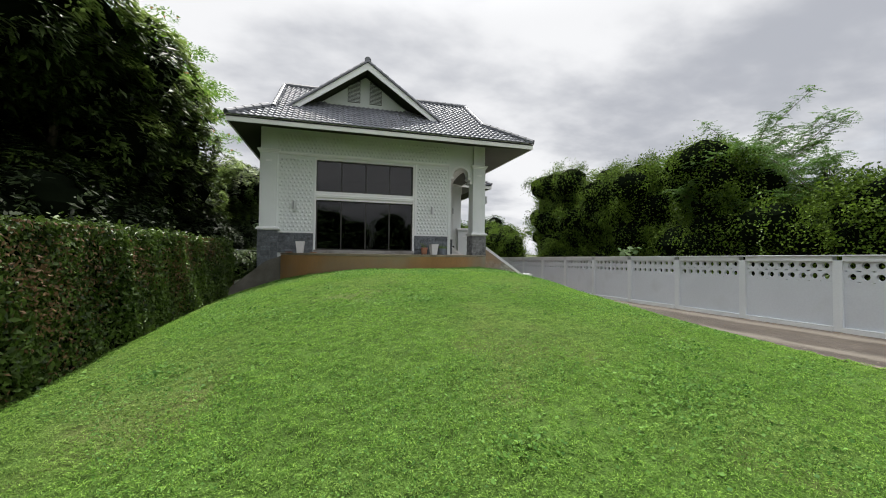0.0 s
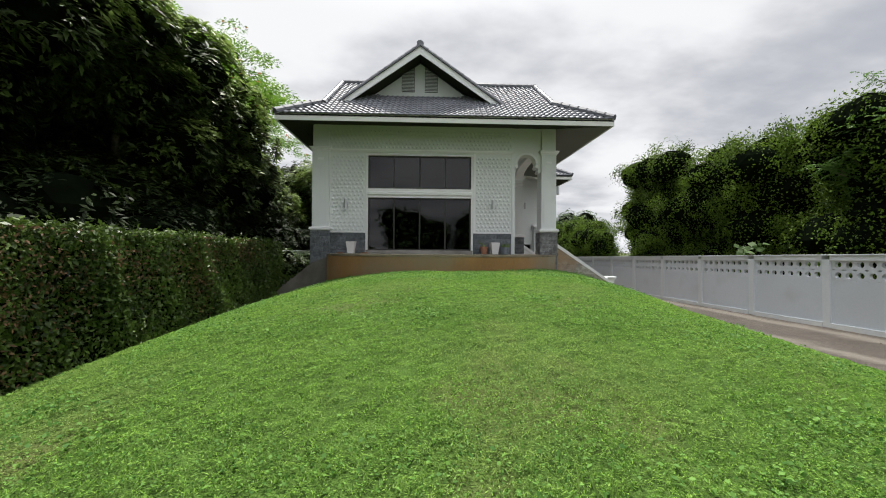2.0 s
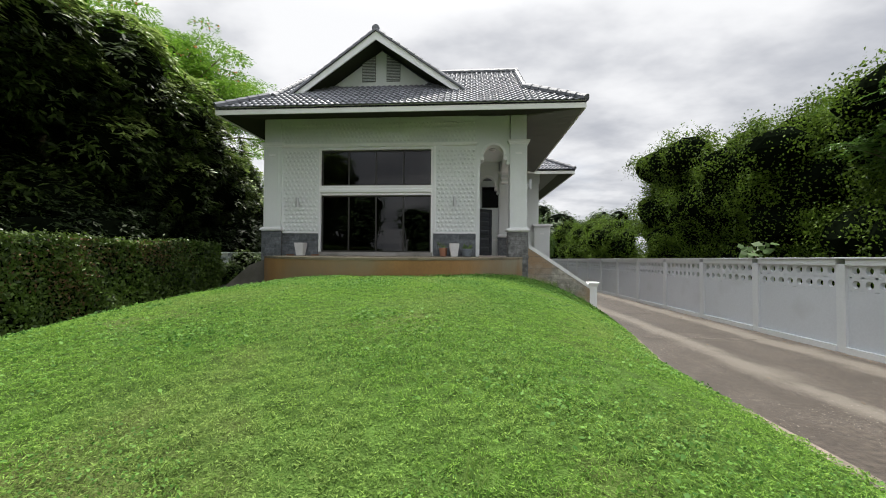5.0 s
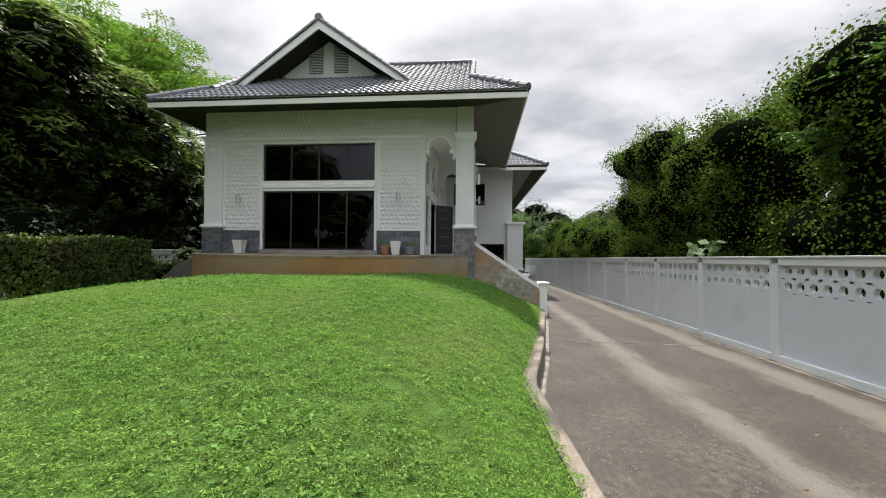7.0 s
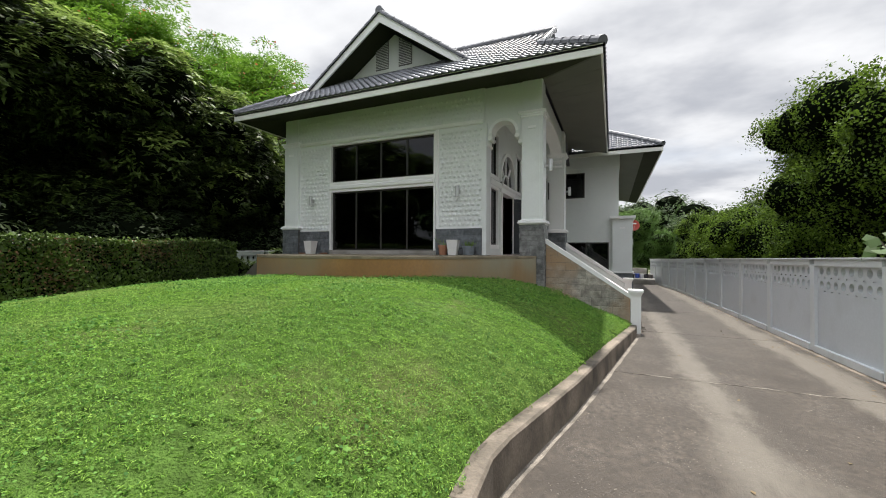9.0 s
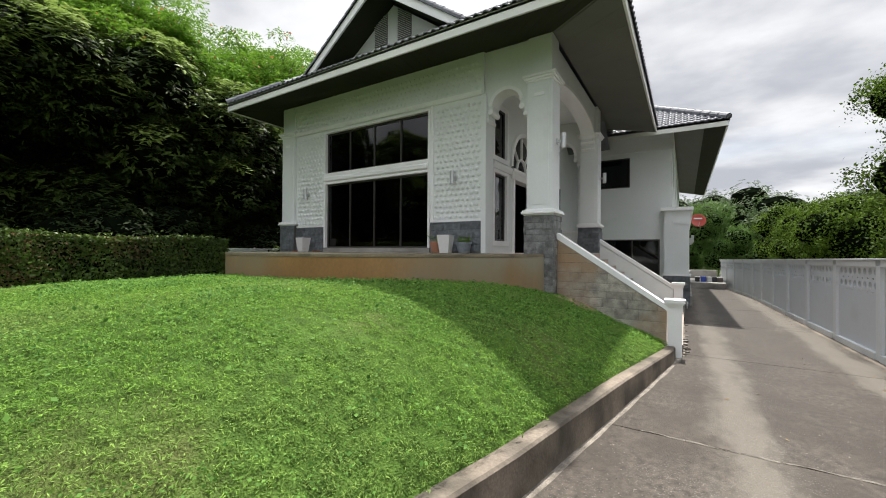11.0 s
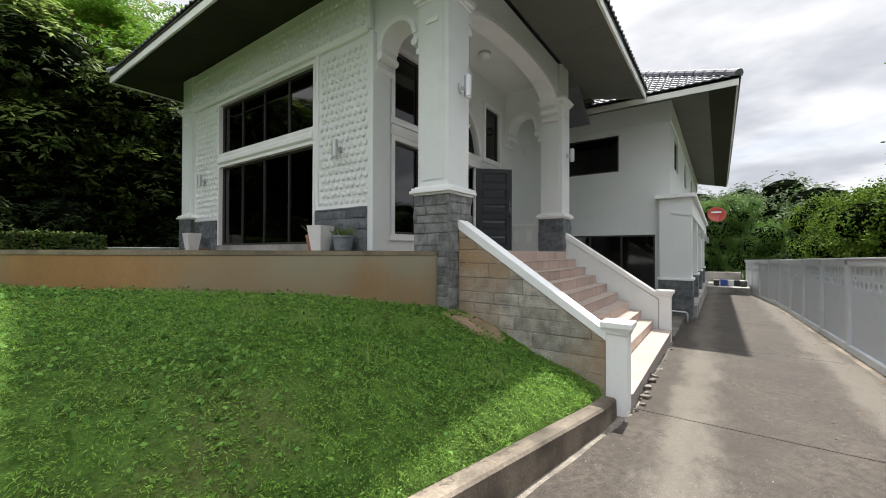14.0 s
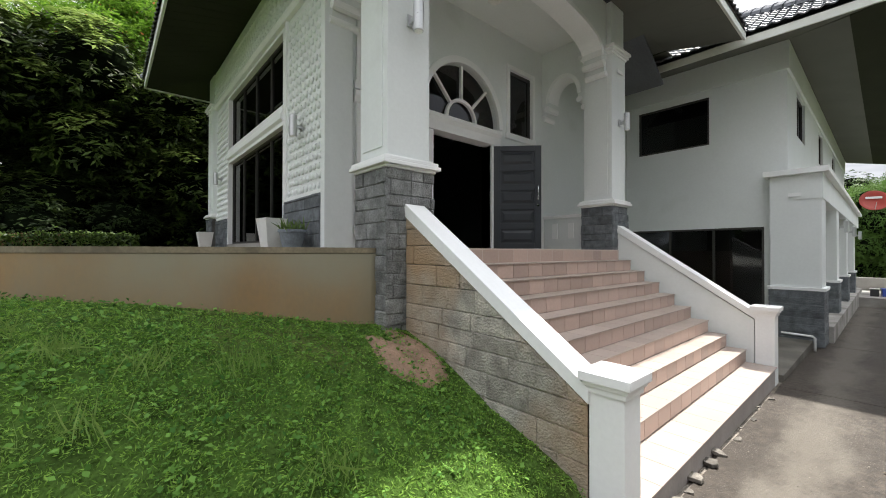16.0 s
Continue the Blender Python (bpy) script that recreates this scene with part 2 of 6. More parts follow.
def box(bm, x0, x1, y0, y1, z0, z1, bevel=0.0):
    vs = [bm.verts.new((x, y, z)) for z in (z0, z1) for y in (y0, y1) for x in (x0, x1)]
    fs = [bm.faces.new([vs[i] for i in q]) for q in ((0, 2, 3, 1), (4, 5, 7, 6), (0, 1, 5, 4), (2, 6, 7, 3), (0, 4, 6, 2), (1, 3, 7, 5))]
    if bevel:
        es = {e for f in fs for e in f.edges}
        bmesh.ops.bevel(bm, geom=list(es), offset=bevel, segments=2, affect="EDGES", profile=0.6)
    return bm


def boxed(x0, x1, y0, y1, z0, z1, bevel=0.0):
    return box(bmesh.new(), x0, x1, y0, y1, z0, z1, bevel)


def prism(bm, pts, axis, a0, a1):
    """A polygon in the two other axes, drawn out along axis from a0 to a1."""
    def at(p, a):
        return {"x": (a, p[0], p[1]), "y": (p[0], a, p[1]), "z": (p[0], p[1], a)}[axis]
    lo = [bm.verts.new(at(p, a0)) for p in pts]
    hi = [bm.verts.new(at(p, a1)) for p in pts]
    bm.faces.new(lo)
    bm.faces.new(hi[::-1])
    for i in range(len(pts)):
        j = (i + 1) % len(pts)
        bm.faces.new((lo[i], lo[j], hi[j], hi[i]))
    return bm


def holed(bm, axis, a0, a1, u0, u1, z0, z1, holes):
    """A wall across axis from a0 to a1, along u from u0 to u1, with holes (u0, u1, z0, z1): one closed shell."""
    us = sorted({u0, u1, *[h[i] for h in holes for i in (0, 1)]})
    zs = sorted({z0, z1, *[h[i] for h in holes for i in (2, 3)]})
    made = {}

    def vert(i, j, k):
        if (i, j, k) not in made:
            a = (a0, a1)[k]
            made[i, j, k] = bm.verts.new((us[i], a, zs[j]) if axis == "y" else (a, us[i], zs[j]))
        return made[i, j, k]

    def solid(i, j):
        if not (0 <= i < len(us) - 1 and 0 <= j < len(zs) - 1):
            return False
        mu, mz = (us[i] + us[i + 1]) / 2, (zs[j] + zs[j + 1]) / 2
        return not any(h[0] < mu < h[1] and h[2] < mz < h[3] for h in holes)

    for i in range(len(us) - 1):
        for j in range(len(zs) - 1):
            if not solid(i, j):
                continue
            for k in (0, 1):
                bm.faces.new([vert(p, q, k) for p, q in ((i, j), (i + 1, j), (i + 1, j + 1), (i, j + 1))])
            for di, dj, e in ((-1, 0, ((i, j), (i, j + 1))), (1, 0, ((i + 1, j), (i + 1, j + 1))), (0, -1, ((i, j), (i + 1, j))), (0, 1, ((i, j + 1), (i + 1, j + 1)))):
                if not solid(i + di, j + dj):
                    (p, q), (r, s) = e
                    bm.faces.new((vert(p, q, 0), vert(r, s, 0), vert(r, s, 1), vert(p, q, 1)))
    return bm


def tube(bm, pts, r0, r1, seg=8):
    """A tapered tube along points."""
    rings = []
    for i, p in enumerate(pts):
        p = Vector(p)
        d = (Vector(pts[min(i + 1, len(pts) - 1)]) - Vector(pts[max(i - 1, 0)])).normalized()
        a = d.orthogonal().normalized()
        b = d.cross(a)
        r = r0 + (r1 - r0) * i / max(len(pts) - 1, 1)
        rings.append([bm.verts.new(p + r * (math.cos(k * math.tau / seg) * a + math.sin(k * math.tau / seg) * b)) for k in range(seg)])
    for q, w in zip(rings, rings[1:]):
        best = min(range(seg), key=lambda s: (q[0].co - w[s].co).length)
        for k in range(seg):
            bm.faces.new((q[k], q[(k + 1) % seg], w[(k + 1 + best) % seg], w[(k + best) % seg]))
    bm.faces.new(rings[0][::-1])
    bm.faces.new(rings[-1])
    return bm


def lathe(bm, prof, seg=20, at=(0, 0, 0)):
    rings = [[bm.verts.new((at[0] + r * math.cos(k * math.tau / seg), at[1] + r * math.sin(k * math.tau / seg), at[2] + z)) for k in range(seg)] for r, z in prof]
    for q, w in zip(rings, rings[1:]):
        for k in range(seg):
            bm.faces.new((q[k], q[(k + 1) % seg], w[(k + 1) % seg], w[k]))
    bm.faces.new(rings[0][::-1])
    bm.faces.new(rings[-1])
    return bm


def leaves(name, pos, nrm, size, material, parent=None, rng=None, ratio=0.45, droop=0.3, jitter=0.7, label="", kind="", up=None):
    """Many small pointed leaves at the points pos, turned roughly towards nrm: one mesh."""
    rng = rng or np.random.default_rng(1)
    n = len(pos)
    nn = nrm + rng.normal(0, jitter, (n, 3))
    nn /= np.linalg.norm(nn, axis=1)[:, None] + 1e-9
    d = rng.normal(0, 1, (n, 3)) if up is None else up + rng.normal(0, 0.35, (n, 3))
    d[:, 2] -= droop
    d -= (d * nn).sum(1)[:, None] * nn
    d /= np.linalg.norm(d, axis=1)[:, None] + 1e-9
    s = np.cross(nn, d)
    ln = size * rng.uniform(0.65, 1.35, n)[:, None]
    wd = ln * ratio * 0.5
    tipdrop = nn * ln * 0.12
    a = pos - d * ln * 0.5
    b = pos + s * wd
    c = pos + d * ln * 0.5 - tipdrop
    e = pos - s * wd
    v = np.stack([a, b, c, e], 1).reshape(-1, 3)
    me = bpy.data.meshes.new(name)
    me.vertices.add(4 * n)
    me.vertices.foreach_set("co", v.ravel())
    me.loops.add(4 * n)
    me.loops.foreach_set("vertex_index", np.arange(4 * n, dtype=np.int32))
    me.polygons.add(n)
    me.polygons.foreach_set("loop_start", np.arange(0, 4 * n, 4, dtype=np.int32))
    me.update()
    me.validate()
    me.materials.append(material)
    ob = new(name, me)
    ob.parent = parent
    return tagged(ob, label, kind=kind)


# ---- ground ----
def lerp(x, xs, ys):
    return float(np.interp(x, xs, ys))


def drive_z(y):
    return 0.24 - 0.018 * min(max(y, -30), 45)


def fence_x(y):
    return 11.15 - 0.018 * (y - 5) - 0.065 * max(y - 30, 0)


def kerb_x(y):
    return lerp(y, (-30, 4, 7.7, 9.7, 14.7), (9.3, 6.95, 6.70, 7.12, 7.97))


def kerb_top(y):
    return lerp(y, (0, 4, 7.7, 12, 14.7), (0.33, 0.36, 0.39, 0.27, 0.13))


def smooth01(u):
    u = min(max(u, 0.0), 1.0)
    return u * u * (3 - 2 * u)


def lawn_z(x, y):
    h = 0.05 + 1.24 * smooth01((y + 0.3) / 9.6)
    k = kerb_top(y)
    u = min(max((kerb_x(y) - x) / 3.3, 0), 1)
    z = k + (h - k) * (1 - (1 - u) ** 2.2)
    base = 0.10 + 0.20 * smooth01(y / 12)
    w = min(max((x + 3.25) / 4.8, 0), 1)
    zl = base + (h - base) * (1 - (1 - w) ** 2)
    z -= 0.25 * math.exp(-((y - 15.0) / 1.3) ** 2) * smooth01((x - 4.0) / 1.9) * min(max((kerb_x(y) - x) / 0.9, 0), 1)
    return min(z, zl) if x < 3 else z


def lawn_many(x, y):
    """lawn_z for arrays."""
    s = np.clip((y + 0.3) / 9.6, 0, 1)
    h = 0.05 + 1.24 * s * s * (3 - 2 * s)
    kx = np.interp(y, (-30, 4, 7.7, 9.7, 14.7), (9.3, 6.95, 6.70, 7.12, 7.97))
    k = np.interp(y, (0, 4, 7.7, 12, 14.7), (0.33, 0.36, 0.39, 0.27, 0.13))
    u = np.clip((kx - x) / 3.3, 0, 1)
    z = k + (h - k) * (1 - (1 - u) ** 2.2)
    q = np.clip(y / 12, 0, 1)
    base = 0.10 + 0.20 * q * q * (3 - 2 * q)
    w = np.clip((x + 3.25) / 4.8, 0, 1)
    zl = base + (h - base) * (1 - (1 - w) ** 2)
    sx = np.clip((x - 4.0) / 1.9, 0, 1)
    z = z - 0.25 * np.exp(-((y - 15.0) / 1.3) ** 2) * sx * sx * (3 - 2 * sx) * np.clip((kx - x) / 0.9, 0, 1)
    return np.where(x < 3, np.minimum(z, zl), z), kx


# one sheet of ground to the horizon
bm = bmesh.new()
gx = [-2000, -300, -60, -20, -10, 12, 20, 60, 300, 2000]
gy = [-2000, -300, -60, -20, 0, 20, 45, 100, 300, 2000]
gv = {(x, y): bm.verts.new((x, y, min(drive_z(y), 0.2) - 0.35)) for x in gx for y in gy}
for xa, xb in zip(gx, gx[1:]):
    for ya, yb in zip(gy, gy[1:]):
        bm.faces.new((gv[xa, ya], gv[xb, ya], gv[xb, yb], gv[xa, yb]))
GROUND = mat("dry_weedy_ground", (0.10, 0.12, 0.05), 0.95, 0.25, 0.6, 15, 0.5, stain=(0.16, 0.12, 0.08))
tagged(part("ground", bm, GROUND), "weedy open ground around the plot", "ground", kind="structure")

# lawn mound
LAWN = mat("mown_grass_turf", (0.068, 0.125, 0.023), 0.95, 0.35, 7.0, 60, 1.0, stain=(0.13, 0.13, 0.05), stain_at=(0.55, 0.8), stain_scale=0.7, dist=0.04, spec=0.1)
bm = bmesh.new()
NX, NY = 90, 130
lv = []
for j in range(NY + 1):
    y = -6 + 20.96 * j / NY
    row = []
    for i in range(NX + 1):
        x = -4.4 + (kerb_x(y) - 0.09 + 4.4) * i / NX
        row.append(bm.verts.new((x, y, (lawn_z(x, y) if i < NX else kerb_top(y) - 0.06) + 0.03 * noise.noise((x * 0.8, y * 0.8, 0)) * (0.2 + 0.8 * min(1, (kerb_x(y) - x) / 1.0)))))
    lv.append(row)
for j in range(NY):
    for i in range(NX):
        bm.faces.new((lv[j][i], lv[j][i + 1], lv[j + 1][i + 1], lv[j + 1][i]))
lawn = tagged(part("lawn", bm, LAWN, smooth=True), "bright green mown lawn on a rounded mound before the house", "lawn", kind="structure")

# concrete driveway
DRIVE = mat("damp_driveway_concrete", (0.056, 0.045, 0.035), 0.55, 0.5, 18.0, 60, 0.7, stain=(0.038, 0.030, 0.023), stain_at=(0.38, 0.70), stain_scale=1.6, squash=(1, 0.8, 1), spec=0.22)


def tyre_tracks(m, lanes, pale):
    """Two pale worn lanes along the drive, with ragged edges and gaps."""
    n, l = m.node_tree.nodes, m.node_tree.links
    b = n["Principled BSDF"]
    src = b.inputs["Base Color"].links[0].from_socket
    geo = n.new("ShaderNodeNewGeometry")
    sep = n.new("ShaderNodeSeparateXYZ")
    l.new(geo.outputs["Position"], sep.inputs[0])
    mp = n.new("ShaderNodeMapping")
    mp.inputs["Scale"].default_value = (1.0, 0.4, 1.0)
    l.new(geo.outputs["Position"], mp.inputs[0])
    nz = n.new("ShaderNodeTexNoise")
    nz.inputs["Scale"].default_value, nz.inputs["Detail"].default_value, nz.inputs["Roughness"].default_value = 2.2, 10, 0.72
    l.new(mp.outputs[0], nz.inputs["Vector"])
    total = None

    def math_(op, a, c):
        q = n.new("ShaderNodeMath")
        q.operation = op
        for k, v in enumerate((a, c)):
            if isinstance(v, (int, float)):
                q.inputs[k].default_value = v
            else:
                l.new(v, q.inputs[k])
        return q.outputs[0]

    for x0, half in lanes:
        d = math_("ABSOLUTE", math_("SUBTRACT", sep.outputs["X"], x0), 0)
        d = math_("ADD", d, math_("MULTIPLY", math_("SUBTRACT", nz.outputs["Fac"], 0.5), 0.95))
        r = n.new("ShaderNodeMapRange")
        r.interpolation_type = "SMOOTHSTEP"
        for k, v in zip(("From Min", "From Max", "To Min", "To Max"), (half + 0.17, half - 0.12, 0.0, 0.7)):
            r.inputs[k].default_value = v
        l.new(d, r.inputs["Value"])
        total = r.outputs[0] if total is None else math_("MAXIMUM", total, r.outputs[0])
    # scoured pale patch on the inner lane
    ex = math_("DIVIDE", math_("SUBTRACT", sep.outputs["X"], 8.63), 0.42)
    ey = math_("DIVIDE", math_("SUBTRACT", sep.outputs["Y"], 8.81), 1.15)
    d = math_("SQRT", math_("ADD", math_("MULTIPLY", ex, ex), math_("MULTIPLY", ey, ey)), 0)
    d = math_("ADD", d, math_("MULTIPLY", math_("SUBTRACT", nz.outputs["Fac"], 0.5), 2.2))
    r = n.new("ShaderNodeMapRange")
    r.interpolation_type = "SMOOTHSTEP"
    for k, v in zip(("From Min", "From Max", "To Min", "To Max"), (1.3, 0.1, 0.0, 0.6)):
        r.inputs[k].default_value = v
    l.new(d, r.inputs["Value"])
    total = math_("MAXIMUM", total, r.outputs[0])
    mx = n.new("ShaderNodeMix")
    mx.data_type = "RGBA"
    l.new(total, mx.inputs[0])
    l.new(src, mx.inputs[6])
    mx.inputs[7].default_value = (*pale, 1)
    l.new(mx.outputs[2], b.inputs["Base Color"])
    # small pale aggregate
    vo = n.new("ShaderNodeTexVoronoi")
    vo.inputs["Scale"].default_value = 60
    l.new(geo.outputs["Position"], vo.inputs["Vector"])
    wr = n.new("ShaderNodeMapRange")
    for k, v in zip(("From Min", "From Max", "To Min", "To Max"), (0.12, 0.26, 0.8, 0.0)):
        wr.inputs[k].default_value = v
    l.new(vo.outputs["Distance"], wr.inputs["Value"])
    n2 = n.new("ShaderNodeTexNoise")
    n2.inputs["Scale"].default_value = 1.1
    l.new(geo.outputs["Position"], n2.inputs["Vector"])
    gate = n.new("ShaderNodeMapRange")
    for k, v in zip(("From Min", "From Max", "To Min", "To Max"), (0.45, 0.6, 0.0, 1.0)):
        gate.inputs[k].default_value = v
    l.new(n2.outputs["Fac"], gate.inputs["Value"])
    m2 = n.new("ShaderNodeMix")
    m2.data_type = "RGBA"
    l.new(math_("MULTIPLY", wr.outputs[0], gate.outputs[0]), m2.inputs[0])
    l.new(mx.outputs[2], m2.inputs[6])
    m2.inputs[7].default_value = (0.26, 0.235, 0.21, 1)
    l.new(m2.outputs[2], b.inputs["Base Color"])


tyre_tracks(DRIVE, ((8.6, 0.16), (10.42, 0.20)), (0.145, 0.128, 0.104))
bm = bmesh.new()
JOINTS = [-30, -20, -12.4, -8.5, -4.6, -0.7, 11.35, 15.22, 19.5, 23.6, 27.8, 32, 36, 46]
rows = [[bm.verts.new((x, y, drive_z(y) - 0.03)) for x in (kerb_x(min(y, 14.7)) - 0.1, fence_x(y) + 0.05)] for y in [-30, -20, -12, *np.linspace(-8, 15.2, 59).tolist(), 19.5, 27.8, 32, 36, 46]]
for q, w in zip(rows, rows[1:]):
    bm.faces.new((q[0], q[1], w[1], w[0]))
driveway = tagged(part("driveway", bm, DEBRIS), "damp brown-grey concrete driveway with pale tyre tracks", "driveway", kind="structure")
for ya, yb in zip(JOINTS, JOINTS[1:]):
    bm = bmesh.new()
    n = 36
    quads = []
    for k in range(n + 1):
        y = ya + 0.008 + (yb - ya - 0.016) * k / n
        wob = 0.006 * math.sin(y * 7)
        quads.append([bm.verts.new((x, y, z)) for x, z in ((kerb_x(min(y, 14.7)) + 0.10 + wob if y < 14.9 else 8.12 + wob if y < 20 else 7.9, drive_z(y) - 0.1), (kerb_x(min(y, 14.7)) + 0.10 + wob if y < 14.9 else 8.12 + wob if y < 20 else 7.9, drive_z(y)), (fence_x(y) - 0.16 + wob, drive_z(y)), (fence_x(y) - 0.16 + wob, drive_z(y) - 0.1))])
    for q, w in zip(quads, quads[1:]):
        for k in range(3):
            bm.faces.new((q[k], q[k + 1], w[k + 1], w[k]))
    bm.faces.new(quads[0])
    bm.faces.new(quads[-1][::-1])
    part("slab", bm, DRIVE, driveway)

# pale mortar filling one joint
FILL = mat("pale_joint_mortar", (0.26, 0.235, 0.20), 0.95, 0.35, 6, 60, 0.5)
bm = bmesh.new()
prev = None
for k in range(41):
    x = 7.75 + 2.75 * k / 40
    y = 11.35 + 0.012 * math.sin(x * 5) + 0.008 * math.sin(x * 17)
    w = 0.012 + 0.006 * math.sin(x * 11)
    ring = [bm.verts.new((x, y + s * w, drive_z(y) + 0.003)) for s in (-1, 1)]
    if prev:
        bm.faces.new((prev[0], ring[0], ring[1], prev[1]))
    prev = ring
bmesh.ops.solidify(bm, geom=list(bm.faces), thickness=0.012)
part("joint_filling", bm, FILL, driveway)

# kerb wall between lawn and driveway
bm = bmesh.new()
prev = None
for k in range(61):
    y = -6 + 20.9 * k / 60
    kx, kt = kerb_x(y), kerb_top(y) + 0.02
    ring = [bm.verts.new(p) for p in ((kx - 0.14, y, drive_z(y) - 0.3), (kx - 0.14, y, kt), (kx - 0.01, y, kt), (kx + 0.01, y, kt - 0.02), (kx + 0.02, y, drive_z(y) - 0.3))]
    if prev:
        for i in range(4):
            bm.faces.new((prev[i], prev[i + 1], ring[i + 1], ring[i]))
    else:
        bm.faces.new(ring)
    prev = ring
bm.faces.new(prev[::-1])
tagged(part("kerb", bm, KERB), "low stained concrete kerb wall along the driveway", "kerb", kind="structure")

# ---- house ----
FLOOR = 1.72
SOFF = 5.86
EAVE = 6.16          # height at which the sloping soffits meet the walls
WY, WX = 14.8, 4.35          # faces of the front wall and of the porch wall
house = thing("house", "white rendered house with grey tiled gabled roof and stone bases", "house")

# front wall with the tall window
WIN = (-0.76, 2.94, 1.84, 5.17)
part("front_wall", holed(bmesh.new(), "y", WY, WY + 0.2, -2.35, WX - 0.2, 0.3, 5.27, [WIN]), WHITE, house)
part("frieze", boxed(-2.4, WX + 0.02, WY - 0.05, WY - 0.002, 5.27, EAVE), WHITE, house)
part("wall", boxed(-2.35, -2.15, WY + 0.2, 22.0, 0.2, EAVE), WHITE, house)
DOOR = (16.58, 17.95, FLOOR, 3.62)
FAN = (16.40, 18.14, 3.90, 4.88)
INL_A, INL_B = (15.29, 16.08, 1.98, 3.64), (15.29, 16.08, 3.97, 5.21)
SIDE = (18.44, 19.21, 3.91, 5.19)
part("porch_wall", holed(bmesh.new(), "x", WX - 0.2, WX, WY, 23.5, 0.2, EAVE, [DOOR, FAN, INL_A, INL_B, SIDE]), WHITE, house)
# spandrels that round off the fanlight opening
FR, FCY, FCZ = 0.87, 17.27, 3.93
arc = [(FCY + FR * math.cos(a), FCZ + FR * math.sin(a) * 1.06) for a in np.linspace(0, math.pi, 25)]
bm = bmesh.new()
prism(bm, [(FAN[1], FAN[3])] + [(FCY, FAN[3])] + arc[12::-1] + [(FAN[1], FCZ)], "x", WX - 0.2, WX)
prism(bm, [(FAN[0], FAN[3]), (FAN[0], FCZ)] + arc[:11:-1] + [(FCY, FAN[3])], "x", WX - 0.2, WX)
part("arch_spandrel", bm, WHITE, house)

# added linings behind the glass, coloured near-black for the dim rooms
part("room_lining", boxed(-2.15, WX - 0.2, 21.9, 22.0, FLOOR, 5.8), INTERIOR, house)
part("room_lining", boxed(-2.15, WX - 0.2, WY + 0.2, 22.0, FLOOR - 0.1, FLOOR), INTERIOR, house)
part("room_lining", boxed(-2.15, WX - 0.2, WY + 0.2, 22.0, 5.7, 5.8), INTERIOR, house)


def glazed(name, axis, a, u0, u1, z0, z1, bars=(), rail=(), frame_mat=DARK_FRAME, depth=0.07, w=0.045, label=""):
    """A window with frame, bars and single panes, set in a wall across axis at a."""
    def bx(ua, ub, za, zb, d0, d1):
        return boxed(ua, ub, a + d0, a + d1, za, zb) if axis == "y" else boxed(a + d0, a + d1, ua, ub, za, zb)
    win = part(name, bx(u0, u1, z0, z0 + w, -depth, 0), frame_mat, house, label)
    part("window_frame", bx(u0, u1, z1 - w, z1, -depth, 0), frame_mat, win)
    part("window_frame", bx(u0, u0 + w, z0 + w, z1 - w, -depth, 0), frame_mat, win)
    part("window_frame", bx(u1 - w, u1, z0 + w, z1 - w, -depth, 0), frame_mat, win)
    cuts = [u0 + w, *bars, u1 - w]
    for b in bars:
        part("mullion", bx(b - w / 2, b + w / 2, z0 + w, z1 - w, -depth + 0.005, -0.005), frame_mat, win)
    for p, q in zip(cuts, cuts[1:]):
        g = part("pane", bx(p + 0.004 + (w / 2 if p != cuts[0] else 0), q - 0.004 - (w / 2 if q != cuts[-1] else 0), z0 + w, z1 - w, -depth / 2 - 0.004, -depth / 2 + 0.004), GLASS, win)
        g.visible_shadow = False
    return win


third = [WIN[0] + 0.06 + (WIN[1] - WIN[0] - 0.12) * k / 4 for k in (1, 2, 3)]
glazed("sliding_door", "y", WY + 0.13, WIN[0] + 0.06, WIN[1] - 0.06, 1.84, 3.66, third, label="dark tinted sliding glass door in bronze frame")
glazed("window", "y", WY + 0.13, WIN[0] + 0.06, WIN[1] - 0.06, 3.97, 5.12, third, label="dark tinted four-pane clerestory window")
# white surround and moulded transom
for x0, x1, y0, y1, z0, z1 in ((WIN[0], WIN[0] + 0.06, -0.03, 0.14, 1.84, 5.17), (WIN[1] - 0.06, WIN[1], -0.03, 0.14, 1.84, 5.17), (WIN[0] + 0.06, WIN[1] - 0.06, -0.03, 0.14, 5.12, 5.17)):
    part("window_surround", boxed(x0, x1, WY + y0, WY + y1, z0, z1), TRIM, house)
bm = bmesh.new()
prism(bm, [(WY + 0.14, 3.66), (WY - 0.03, 3.66), (WY - 0.03, 3.72), (WY - 0.07, 3.76), (WY - 0.07, 3.84), (WY - 0.04, 3.88), (WY - 0.04, 3.97), (WY + 0.14, 3.97)], "x", WIN[0] + 0.05, WIN[1] - 0.05)
part("transom", bm, TRIM, house)
part("door_sill", boxed(WIN[0], WIN[1], WY - 0.04, WY + 0.14, FLOOR, 1.84), CONCRETE, house)

